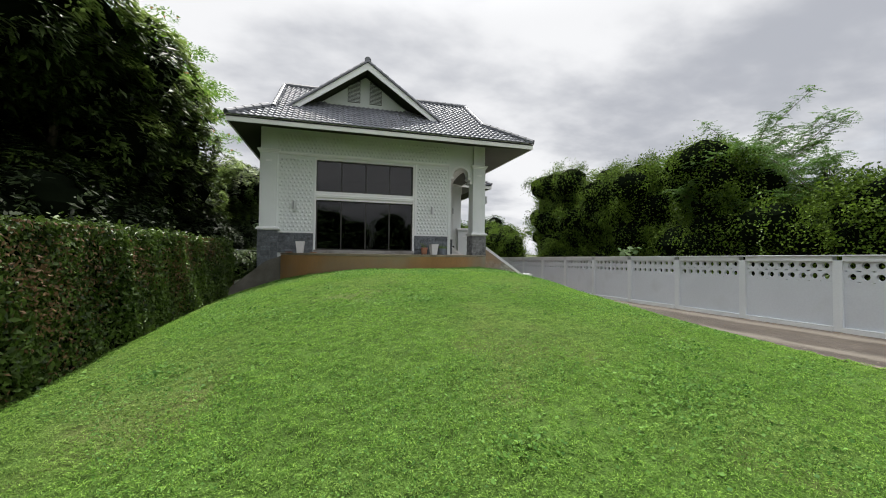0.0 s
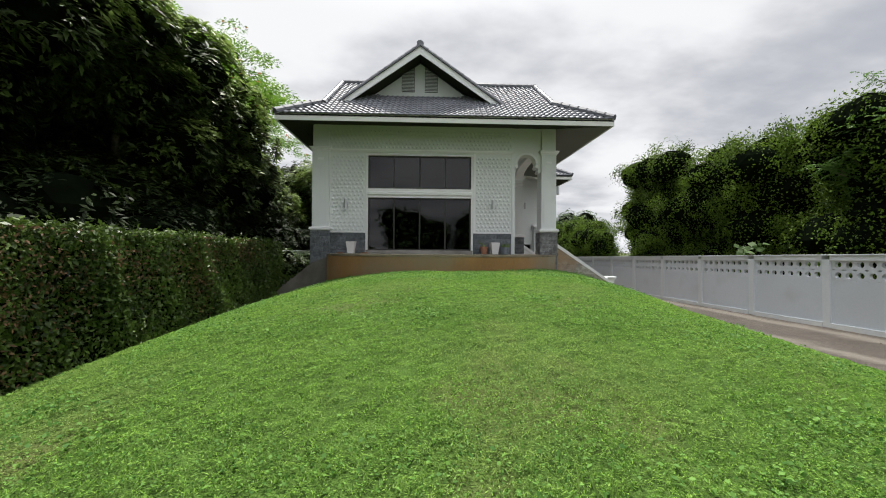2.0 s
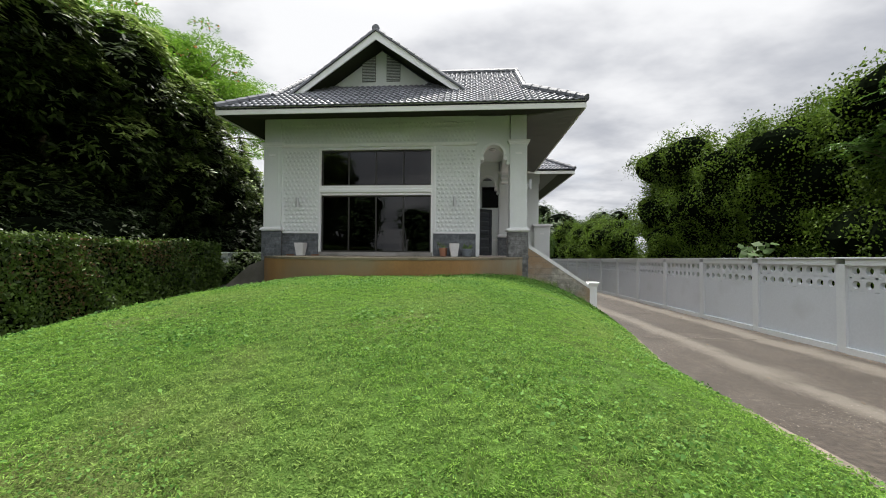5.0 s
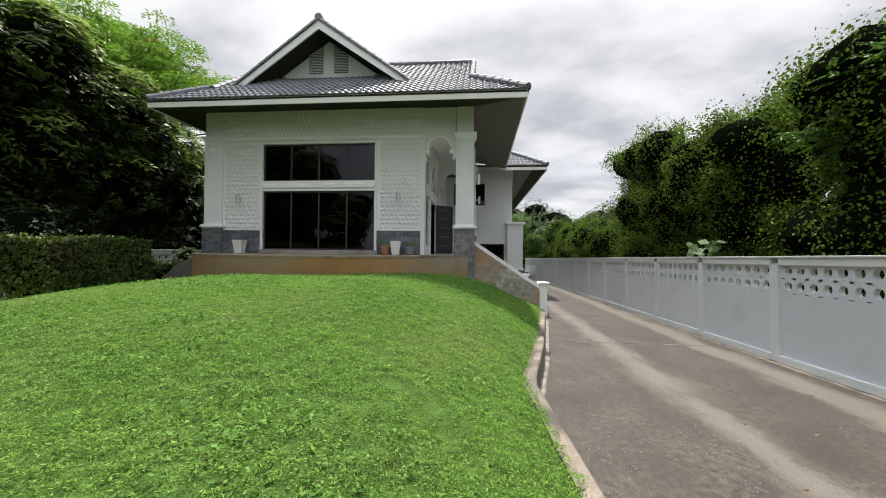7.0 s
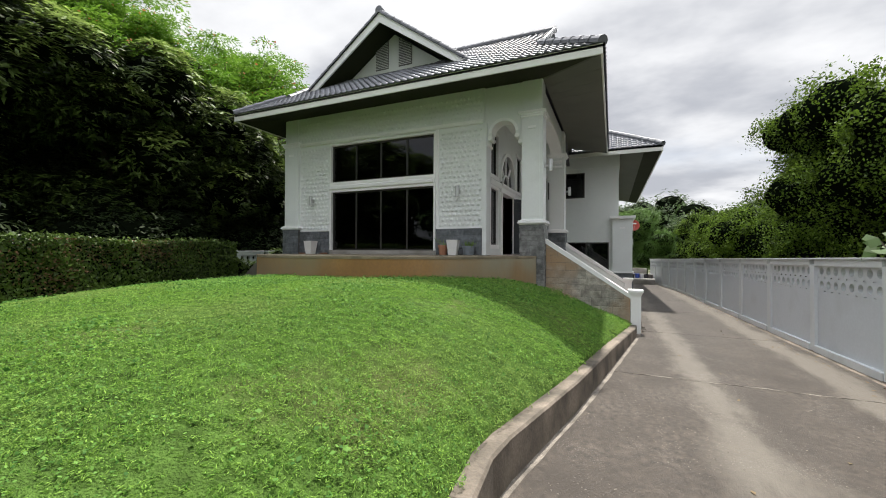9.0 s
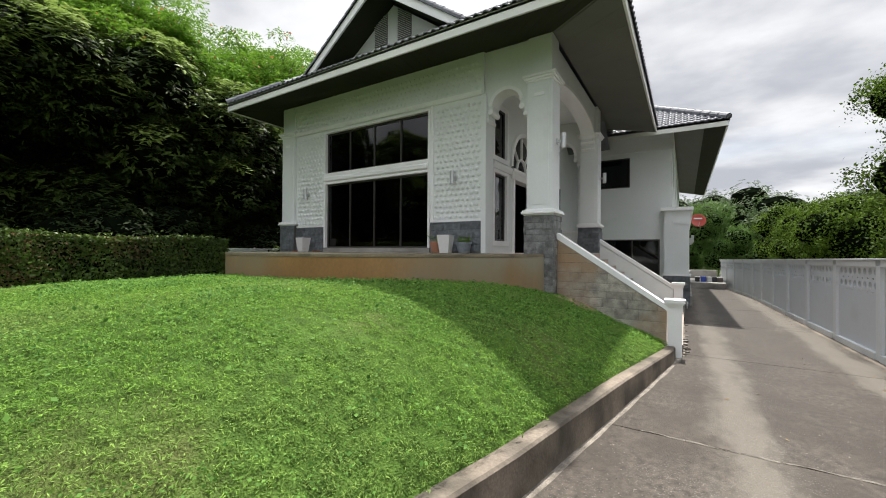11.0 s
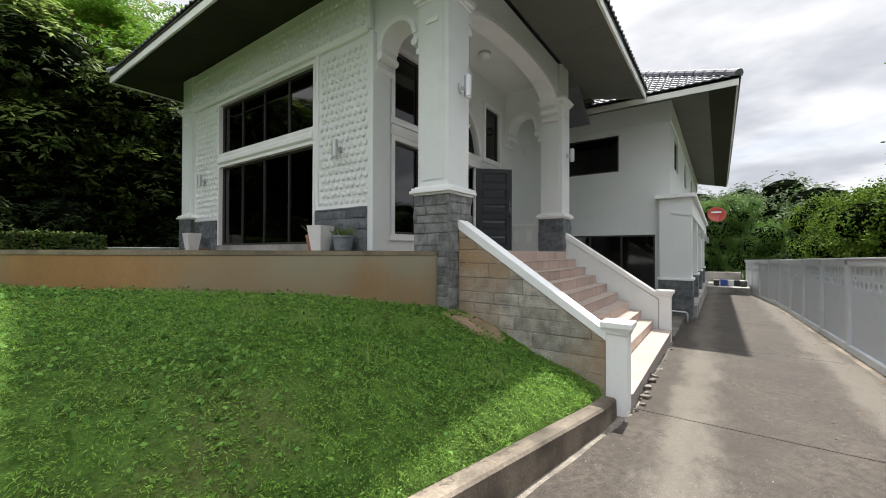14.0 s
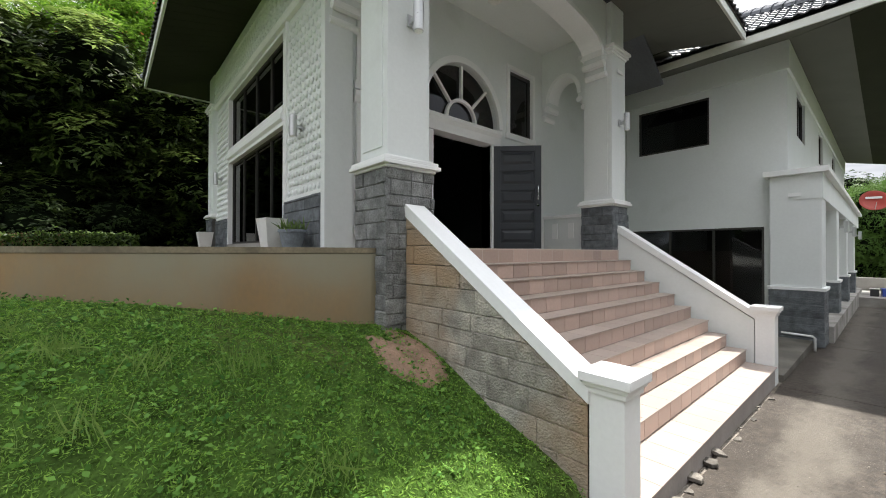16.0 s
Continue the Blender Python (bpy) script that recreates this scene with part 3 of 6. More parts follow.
# porch wall windows
for r, w in ((INL_A, 0.04), (INL_B, 0.04), (SIDE, 0.04)):
    glazed("window", "x", WX - 0.03, r[0] + 0.03, r[1] - 0.03, r[2] + 0.03, r[3] - 0.03, label="narrow dark window beside the entrance")
    for u0, u1, z0, z1 in ((r[0] - 0.05, r[0] + 0.03, r[2] + 0.03, r[3] - 0.03), (r[1] - 0.03, r[1] + 0.05, r[2] + 0.03, r[3] - 0.03), (r[0] - 0.05, r[1] + 0.05, r[3] - 0.03, r[3] + 0.05), (r[0] - 0.08, r[1] + 0.08, r[2] - 0.08, r[2] + 0.03)):
        part("window_surround", boxed(WX - 0.06, WX + 0.04, u0, u1, z0, z1), TRIM, house)
part("moulding", prism(bmesh.new(), [(WX - 0.02, 3.68), (WX + 0.05, 3.70), (WX + 0.08, 3.78), (WX + 0.08, 3.84), (WX - 0.02, 3.90)], "y", 15.2, 16.3), TRIM, house)

# fanlight
fan = part("fanlight", prism(bmesh.new(), [(FCY + (FR + 0.1) * math.cos(a), FCZ + (FR + 0.1) * 1.06 * math.sin(a)) for a in np.linspace(0, math.pi, 25)] + [(FCY + FR * math.cos(a), FCZ + FR * 1.06 * math.sin(a)) for a in np.linspace(math.pi, 0, 25)], "x", WX - 0.05, WX + 0.06), TRIM, house, "half-round fanlight with white radiating bars")
pane = part("pane", prism(bmesh.new(), arc, "x", WX - 0.10, WX - 0.092), GLASS, fan)
pane.visible_shadow = False
part("bar", prism(bmesh.new(), [(FCY + 0.36 * math.cos(a), FCZ + 0.36 * math.sin(a)) for a in np.linspace(0, math.pi, 17)] + [(FCY + 0.31 * math.cos(a), FCZ + 0.31 * math.sin(a)) for a in np.linspace(math.pi, 0, 17)], "x", WX - 0.09, WX - 0.03), TRIM, fan)
for deg in (45, 90, 135):
    a = radians(deg)
    c, s = math.cos(a), math.sin(a)
    part("bar", prism(bmesh.new(), [(FCY + 0.34 * c - 0.02 * s, FCZ + 0.34 * s + 0.02 * c), (FCY + 0.34 * c + 0.02 * s, FCZ + 0.34 * s - 0.02 * c), (FCY + 0.89 * c + 0.02 * s, FCZ + 0.93 * s - 0.02 * c), (FCY + 0.89 * c - 0.02 * s, FCZ + 0.93 * s + 0.02 * c)], "x", WX - 0.088, WX - 0.032), TRIM, fan)
part("door_lintel", prism(bmesh.new(), [(WX - 0.1, 3.60), (WX + 0.05, 3.62), (WX + 0.05, 3.76), (WX + 0.09, 3.82), (WX + 0.09, 3.88), (WX - 0.1, 3.93)], "y", 16.36, 18.18), TRIM, house)
for u0, u1 in ((16.46, 16.58), (17.95, 18.07)):
    part("door_jamb", boxed(WX - 0.2, WX + 0.04, u0, u1, FLOOR, 3.61), TRIM, house)

# entrance doors, panelled; one folded back on the porch, one inside
def door_leaf(wd=0.85, ht=1.86):
    d = tagged(part("door", boxed(0.10, wd - 0.10, -0.005, 0.005, 0.1, ht - 0.05), DOOR_GREY), "charcoal five-panel wooden door standing open", "door")
    for x0, x1 in ((0, 0.12), (wd - 0.12, wd)):
        part("stile", boxed(x0, x1, -0.03, 0.03, 0, ht, 0.005), DOOR_GREY, d)
    pitch = (ht - 0.10) / 5
    for k in range(6):
        z = k * pitch
        part("rail", boxed(0.12, wd - 0.12, -0.03, 0.03, z, z + 0.10, 0.005), DOOR_GREY, d)
        if k < 5:
            for s in (-1, 1):
                bm = bmesh.new()
                z0, z1 = z + 0.125, z + pitch - 0.025
                y0, y1 = s * 0.005, s * 0.024
                lo = [bm.verts.new(p) for p in ((0.145, y0, z0), (wd - 0.145, y0, z0), (wd - 0.145, y0, z1), (0.145, y0, z1))]
                hi = [bm.verts.new(p) for p in ((0.19, y1, z0 + 0.045), (wd - 0.19, y1, z0 + 0.045), (wd - 0.19, y1, z1 - 0.045), (0.19, y1, z1 - 0.045))]
                for q in range(4):
                    bm.faces.new((lo[q], lo[(q + 1) % 4], hi[(q + 1) % 4], hi[q]))
                bm.faces.new(hi)
                part("panel", bm, DOOR_GREY, d)
    for s in (-1, 1):
        bm = bmesh.new()
        tube(bm, [(wd - 0.06, s * 0.02, 0.86), (wd - 0.06, s * 0.06, 0.88), (wd - 0.06, s * 0.06, 1.12), (wd - 0.06, s * 0.02, 1.14)], 0.01, 0.01)
        part("handle", bm, CHROME, d, "chrome pull handle", True)
    part("lock", lathe(bmesh.new(), [(0.022, -0.05), (0.026, -0.03), (0.026, 0.03), (0.022, 0.05)], 12), CHROME, d, "round chrome lock").matrix_basis = pose(wd - 0.06, 0, 0.78, -90)
    return d


leaf = door_leaf()
leaf.matrix_basis = pose(WX + 0.02, 18.02, FLOOR + 0.02, 0, 0, 44)
copy_thing(leaf, pose(WX - 0.15, 16.55, FLOOR + 0.02, 0, 0, 165))

# terrace and porch floor
TCX, TCY, TR = 1.79, 15.09, 3.97


def bow(r, a0=210.0, a1=354.0, n=48):
    return [(TCX + r * math.cos(radians(a)), TCY + r * math.sin(radians(a))) for a in np.linspace(a0, a1, n)]


bm = bmesh.new()
prism(bm, bow(TR) + [(5.72, 14.9), (-1.65, 14.9)], "z", 0.2, FLOOR - 0.06)
terrace = tagged(part("terrace", bm, OCHRE), "ochre-painted bowed terrace wall with weather stains", "terrace", kind="structure")


def washed(m, x0, x1, z0, z1, grey, most):
    """Grey-green weathering that has bleached the paint towards one upper end of the wall, with a ragged edge."""
    n, l = m.node_tree.nodes, m.node_tree.links
    b = n["Principled BSDF"]
    src = b.inputs["Base Color"].links[0].from_socket
    geo = n.new("ShaderNodeNewGeometry")
    sep = n.new("ShaderNodeSeparateXYZ")
    l.new(geo.outputs["Position"], sep.inputs[0])
    nz = n.new("ShaderNodeTexNoise")
    nz.inputs["Scale"].default_value, nz.inputs["Detail"].default_value = 1.3, 7
    l.new(geo.outputs["Position"], nz.inputs["Vector"])

    def ramp(axis, lo, hi):
        r = n.new("ShaderNodeMapRange")
        r.interpolation_type = "SMOOTHSTEP"
        r.inputs["From Min"].default_value, r.inputs["From Max"].default_value = lo, hi
        a = n.new("ShaderNodeMath")
        a.operation = "MULTIPLY_ADD"
        l.new(nz.outputs["Fac"], a.inputs[0])
        a.inputs[1].default_value = 0.9 * (hi - lo)
        sub = n.new("ShaderNodeMath")
        sub.operation = "SUBTRACT"
        l.new(sep.outputs[axis], sub.inputs[0])
        sub.inputs[1].default_value = 0.45 * (hi - lo)
        l.new(sub.outputs[0], a.inputs[2])
        l.new(a.outputs[0], r.inputs["Value"])
        return r.outputs[0]

    both = n.new("ShaderNodeMath")
    both.operation = "MULTIPLY"
    l.new(ramp("X", x0, x1), both.inputs[0])
    l.new(ramp("Z", z0, z1), both.inputs[1])
    top = n.new("ShaderNodeMath")
    top.operation = "MULTIPLY"
    l.new(both.outputs[0], top.inputs[0])
    top.inputs[1].default_value = most
    mx = n.new("ShaderNodeMix")
    mx.data_type = "RGBA"
    l.new(top.outputs[0], mx.inputs[0])
    l.new(src, mx.inputs[6])
    mx.inputs[7].default_value = (*grey, 1)
    l.new(mx.outputs[2], b.inputs["Base Color"])


washed(OCHRE, 3.4, 6.4, 1.1, 1.75, (0.27, 0.265, 0.20), 0.8)
COPING = mat("mossy_terrace_edge", (0.20, 0.165, 0.11), 0.9, 0.25, 2.5, 40, 0.4, stain=(0.07, 0.06, 0.04), stain_at=(0.5, 0.65), stain_scale=1.6)
part("coping", prism(bmesh.new(), bow(TR + 0.006) + [(5.72, 14.9), (-1.66, 14.9)], "z", FLOOR - 0.056, FLOOR - 0.004), COPING, terrace, "weathered concrete terrace edge")
TILE_FLOOR = mat("beige_floor_tile", (0.52, 0.42, 0.36), 0.35, 0.06, 2, 30, 0.03)
part("porch_floor", boxed(WX - 0.2, 5.93, 14.98, 20.1, 0.0, FLOOR), TILE_FLOOR, house)
# Concrete darkened to carry the flank's shade, mottled by noise.
FLANK = mat("mossy_flank_concrete", (0.13, 0.12, 0.10), 0.9, 0.25, 2.0, 45, 0.4, stain=(0.06, 0.055, 0.04), stain_at=(0.45, 0.7))
# sloped flank wall at the terrace's far end
part("flank_wall", prism(bmesh.new(), [(-1.64, 0.2), (-1.64, 1.62), (-2.1, 1.45), (-3.3, 0.45), (-3.3, 0.2)], "y", 13.14, 13.32), FLANK, terrace)

# columns
def column(x0, x1, y0, y1, ztop, stones=True, name="column"):
    cx, cy = (x0 + x1) / 2, (y0 + y1) / 2
    col = part(name, boxed(x0, x1, y0, y1, 2.60, 5.27, 0.012), WHITE, house)
    part("shaft_panel", boxed(x0 + 0.08, x1 - 0.08, y0 - 0.012, y1 + 0.012, 2.72, 5.12), WHITE, col)
    bm = bmesh.new()
    for z0, z1, g in ((2.50, 2.53, 0.05), (2.53, 2.57, 0.09), (2.57, 2.61, 0.07), (2.61, 2.63, 0.03)):
        box(bm, x0 - g, x1 + g, y0 - g, y1 + g, z0, z1, 0.008)
    part("base_cap", bm, TRIM, col)
    bm = bmesh.new()
    for z0, z1, g in ((5.22, 5.26, 0.02), (5.26, 5.31, 0.05), (5.31, 5.36, 0.08)):
        box(bm, x0 - g, x1 + g, y0 - g, y1 + g, z0, z1, 0.008)
    part("capital", bm, TRIM, col)
    part("upper_shaft", boxed(x0 + 0.02, x1 - 0.02, y0 + 0.02, y1 - 0.02, 5.36, ztop), WHITE, col)
    return col


COLS = [(5.35, 5.88, 14.76, 15.29), (5.35, 5.88, 19.45, 19.98), (-2.58, -2.0, 14.70, 15.1)]
COLOBS = [column(*c, EAVE) for c in COLS]

# arch beams of the porch
def arch_beam(axis, a0, a1, u0, u1, spring, crown, top, name="porch_arch"):
    n = 24
    mid, half = (u0 + u1) / 2, (u1 - u0) / 2
    step = min(0.09, half * 0.2)
    low = [(u0, spring - 0.32), (u0 + step, spring - 0.32), (u0 + step, spring - 0.18), (u0 + 2 * step, spring - 0.18), (u0 + 2 * step, spring)]
    hi = [(u1 - (u - u0), z) for u, z in low[::-1]]
    h2 = half - 2 * step
    e = 0.8 if half > 1 else 1.0
    curve = [(mid + h2 * math.cos(a), spring + (crown - spring) * math.sin(a) ** e) for a in np.linspace(math.pi, 0, n)]
    pts = low + curve[1:-1] + hi
    ob = part(name, prism(bmesh.new(), pts + [(u1, top), (u0, top)], axis, a0, a1), WHITE, house)
    off = [(mid + (h2 + 0.07) * math.cos(a), spring + (crown - spring + 0.07) * math.sin(a) ** e) for a in np.linspace(math.pi, 0, n)]
    inn = [(mid + (h2 - 0.006) * math.cos(a), spring + (crown - spring - 0.006) * math.sin(a) ** e) for a in np.linspace(math.pi, 0, n)]
    part("arch_moulding", prism(bmesh.new(), inn + off[::-1], axis, a0 - 0.025, a1 + 0.025), TRIM, ob)
    # scrolled corbels under both feet
    for end, sg in ((u0, 1), (u1, -1)):
        for z, reach, r in ((spring - 0.30, step * 1.1, 0.05), (spring - 0.13, step * 2.1, 0.06)):
            c = end + sg * (reach - r * 0.8)
            ring = [(c + r * math.cos(a), z + r * math.sin(a)) for a in np.linspace(0, math.tau, 15)[:-1]]
            part("corbel_scroll", prism(bmesh.new(), ring, axis, a0 - 0.03, a1 + 0.03), TRIM, ob)
    return ob


arch_beam("y", 14.86, 15.2, WX, 5.35, 4.95, 5.24, EAVE)
arch_beam("x", 5.45, 5.78, 15.29, 19.45, 5.16, 5.64, EAVE)
arch_beam("y", 19.55, 19.85, WX, 5.35, 4.75, 5.15, EAVE)
part("porch_ceiling", boxed(WX, 5.46, 15.1, 19.6, 5.80, 5.85), WHITE, house)

# soffit and fascia
E0, E1, EY0, EY1 = -3.35, 7.28, 13.4, 22.1
EZ = 6.02


def sheet(pts, up=0.03):
    """A flat panel with the given corners, thickened upwards."""
    bm = bmesh.new()
    bm.faces.new([bm.verts.new(p) for p in pts])
    ext = bmesh.ops.extrude_face_region(bm, geom=list(bm.faces))
    for q in ext["geom"]:
        if isinstance(q, bmesh.types.BMVert):
            q.co.z += up
    return bm


def strips(a, b, c, d, w, gap, material, parent, name):
    """Boards side by side on the quad a b c d, laid across from the edge a-b to the edge d-c."""
    a, b, c, d = (Vector(p) for p in (a, b, c, d))
    n = max(2, round((b - a).length / w))
    g = gap / (b - a).length
    for k in range(n):
        f0, f1 = k / n + g, (k + 1) / n - g
        part(name, sheet([a.lerp(b, f0), a.lerp(b, f1), d.lerp(c, f1), d.lerp(c, f0)], 0.012), material, parent)


IN0, IN1 = -2.42, 5.86
# Front boards darker than the side ones: eave shade put into the colour.
soffit = part("soffit", sheet([(E0 + 0.04, EY0 + 0.04, SOFF), (E1 - 0.04, EY0 + 0.04, SOFF), (IN1, WY, EAVE), (IN0, WY, EAVE)]), DARK_SOFFIT, house, "olive boarded front soffit, darkened for the eave shade")
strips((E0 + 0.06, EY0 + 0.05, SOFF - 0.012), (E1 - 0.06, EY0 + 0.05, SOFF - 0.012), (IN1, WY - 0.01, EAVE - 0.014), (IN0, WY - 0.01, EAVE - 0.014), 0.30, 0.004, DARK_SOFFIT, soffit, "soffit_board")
side_soffit = part("soffit", sheet([(E1 - 0.04, EY0 + 0.04, SOFF), (E1 - 0.04, EY1, SOFF), (IN1, EY1, EAVE), (IN1, WY, EAVE)]), SOFFIT, house, "grey boarded side soffit")
strips((E1 - 0.05, EY0 + 0.10, SOFF - 0.012), (E1 - 0.05, EY1 - 0.02, SOFF - 0.012), (IN1 + 0.01, EY1 - 0.02, EAVE - 0.014), (IN1 + 0.01, WY + 0.06, EAVE - 0.014), 0.60, 0.003, SOFFIT, side_soffit, "soffit_board")
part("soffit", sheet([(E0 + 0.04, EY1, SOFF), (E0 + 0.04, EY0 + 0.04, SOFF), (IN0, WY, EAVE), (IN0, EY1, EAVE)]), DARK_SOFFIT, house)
FASCIA = mat("cream_fascia_paint", (0.70, 0.71, 0.66), 0.6, 0.05, 1, 25, 0.05)
for n, b in (("fascia", (E0, E1, EY0, EY0 + 0.04, SOFF - 0.03, EZ + 0.02)), ("fascia", (E1 - 0.04, E1, EY0 + 0.04, EY1, SOFF - 0.03, EZ + 0.02)), ("fascia", (E0, E0 + 0.04, EY0 + 0.04, EY1, SOFF - 0.03, EZ + 0.02))):
    part(n, boxed(*b), FASCIA, house)

# roof: eave at EZ, main ridge along x, Dutch gablets, front gable
RX0, RX1, RY, RZ = -2.15, 5.80, 17.35, 8.66
SL = (RZ - EZ) / (RY - EY0)
HIPX, HIPY = 5.80, EY0 + 1.48
HIPZ = EZ + SL * 1.48
roof = part("roof", bmesh.new(), ROOF, house, "grey glazed wavy tile roof")
def slope_mesh(o, u, v, wu, lv_, clip, name, parent, pick=0, tw=0.185, tl=0.26):
    """Wavy tiles in courses on a slope. o: eave corner; u along the eave, v up the slope; clip(s, t) says whether a tile is there.
    The first `pick` tiles are objects of their own, the rest one mesh."""
    o, u, v = Vector(o), Vector(u).normalized(), Vector(v).normalized()
    nrm = u.cross(v)
    if nrm.z < 0:
        nrm = -nrm
    prof = [(0, 0.0), (0.16, 0.006), (0.32, 0.026), (0.48, 0.036), (0.64, 0.026), (0.80, 0.006), (1.02, 0.002)]
    lo = [Vector((p[0] * tw, 0, p[1] + 0.028)) for p in prof]
    hi = [Vector((p[0] * tw, tl * 1.04, p[1] + 0.008)) for p in prof]
    lip = [Vector((p[0] * tw, 0.0, p[1] + 0.005)) for p in prof]
    k = len(prof)
    tv = lo + hi + lip
    tf = [(i, i + 1, k + i + 1, k + i) for i in range(k - 1)] + [(2 * k + i, 2 * k + i + 1, i + 1, i) for i in range(k - 1)]
    tile = bpy.data.meshes.new("roof_tile")
    tile.from_pydata(tv, [], tf)
    tile.polygons.foreach_set("use_smooth", [True] * (k - 1) + [False] * (k - 1))
    tile.materials.append(ROOF)
    basis = Matrix((u, v, nrm)).transposed().to_4x4()
    verts, faces, picked = [], [], 0
    nu, nv = int(math.ceil(wu / tw)), int(math.ceil(lv_ / tl))
    for j in range(nv):
        for i in range(nu):
            ii = nu - 1 - i
            s, t = ii * tw, j * tl
            if not clip(s + tw / 2, t + tl / 2):
                continue
            m = Matrix.Translation(o + u * s + v * t) @ basis
            if picked < pick:
                share("roof_tile", tile, m, parent)
                picked += 1
            else:
                b = len(verts)
                verts += [m @ q for q in tv]
                faces += [tuple(b + q for q in f) for f in tf]
    me = bpy.data.meshes.new(name)
    me.from_pydata(verts, [], faces)
    me.polygons.foreach_set("use_smooth", ([True] * (k - 1) + [False] * (k - 1)) * (len(faces) // (2 * k - 2)))
    me.materials.append(ROOF)
    ob = new(name, me)
    ob.parent = parent
    return tagged(ob, kind="stuff")


def deck(pts, parent):
    """A thin roof deck under the tiles."""
    bm = bmesh.new()
    vs = [bm.verts.new(p) for p in pts]
    bm.faces.new(vs)
    ext = bmesh.ops.extrude_face_region(bm, geom=list(bm.faces))
    for q in ext["geom"]:
        if isinstance(q, bmesh.types.BMVert):
            q.co.z -= 0.05
    return part("roof_deck", bm, ROOF, parent)


def ridge_caps(p, q, parent, r=0.11, step=0.34):
    """Rounded ridge tiles in a row."""
    p, q = Vector(p), Vector(q)
    n = max(1, round((q - p).length / step))
    d = (q - p) / n
    bm = bmesh.new()
    seg = 7
    side = Vector((0, 0, 1)).cross(d).normalized()
    up = d.normalized().cross(side)
    up = up if up.z > 0 else -up
    rings = []
    for f, rr in ((0, r * 1.12), (1.08, r * 0.95)):
        rings.append([bm.verts.new(d * f + side * rr * math.cos(a) + up * rr * math.sin(a)) for a in np.linspace(-0.3, math.pi + 0.3, seg)])
    for i in range(seg - 1):
        bm.faces.new((rings[0][i], rings[0][i + 1], rings[1][i + 1], rings[1][i]))
    bm.faces.new(rings[0])
    bm.faces.new(rings[1][::-1])
    first = part("ridge_tile", bm, ROOF, parent)
    first.matrix_basis = Matrix.Translation(p)
    for k in range(1, n):
        share("ridge_tile", first.data, Matrix.Translation(p + d * k), parent)


SLEN = math.hypot(RY - EY0, RZ - EZ)
UP = Vector((0, RY - EY0, RZ - EZ)) / SLEN


def front_clip(s, t):
    x, y = E0 + s, EY0 + t * (RY - EY0) / SLEN
    dy = y - EY0
    right = E1 - dy if dy < 1.48 else RX1
    left = E0 + dy if dy < 1.05 else RX0
    if not left - 0.1 < x < right + 0.1:
        return False
    # the front gable stands on the slope
    z = EZ + SL * dy
    return not (y > 15.6 and abs(x - 1.1) < (8.95 - z) / 0.78 - 0.25)


bm = roof.data
slope_mesh((E0, EY0 - 0.03, EZ), (1, 0, 0), UP, E1 - E0, SLEN, front_clip, "front_roof_tiles", roof, pick=290)
deck([(E0, EY0, EZ), (E1, EY0, EZ), (HIPX, HIPY, HIPZ), (RX1, RY, RZ), (RX0, RY, RZ), (E0 + 1.05, EY0 + 1.05, EZ + SL * 1.05)], roof)
# right hip slope and gablet
HS = Vector((-1.48, 0, HIPZ - EZ))


def hip_clip(s, t):
    y, dx = EY0 + s, t * 1.48 / HS.length
    return y > EY0 + dx - 0.1 and y < EY1


slope_mesh((E1 + 0.03, EY0, EZ), (0, 1, 0), HS, EY1 - EY0, HS.length, hip_clip, "side_roof_tiles", roof)
deck([(E1, EY0, EZ), (E1, EY1, EZ), (HIPX, EY1, HIPZ), (HIPX, HIPY, HIPZ)], roof)
deck([(E0, EY0, EZ), (E0 + 1.05, EY0 + 1.05, EZ + SL * 1.05), (E0 + 1.05, EY1, EZ + SL * 1.05), (E0, EY1, EZ)], roof)
part("eave_end", prism(bmesh.new(), [(E1 - 0.02, SOFF), (E1 - 0.02, EZ + 0.03), (HIPX, HIPZ), (HIPX - 1.2, HIPZ), (HIPX - 1.2, EAVE), (IN1, EAVE)], "y", EY1 - 0.06, EY1), DARK_SOFFIT, house)
BACK = RY + (RZ - HIPZ) / SL
part("gablet", prism(bmesh.new(), [(HIPY, HIPZ), (RY, RZ - 0.05), (BACK, HIPZ)], "x", 5.55, 5.65), WHITE, roof)
deck([(RX0, RY, RZ), (RX1, RY, RZ), (RX1, EY1, RZ - SL * (EY1 - RY)), (RX0, EY1, RZ - SL * (EY1 - RY))], roof)
ridge_caps((RX1 + 0.05, RY, RZ + 0.05), (RX0, RY, RZ + 0.05), roof)
ridge_caps((E1, EY0, EZ + 0.06), (HIPX, HIPY, HIPZ + 0.06), roof)
ridge_caps((HIPX, HIPY, HIPZ + 0.05), (RX1, RY, RZ + 0.05), roof, 0.09)
ridge_caps((E0, EY0, EZ + 0.06), (E0 + 1.05, EY0 + 1.05, EZ + SL * 1.05 + 0.06), roof)
ridge_caps((RX0, EY0 + 1.05, EZ + SL * 1.05 + 0.05), (RX0, RY, RZ + 0.05), roof, 0.09)

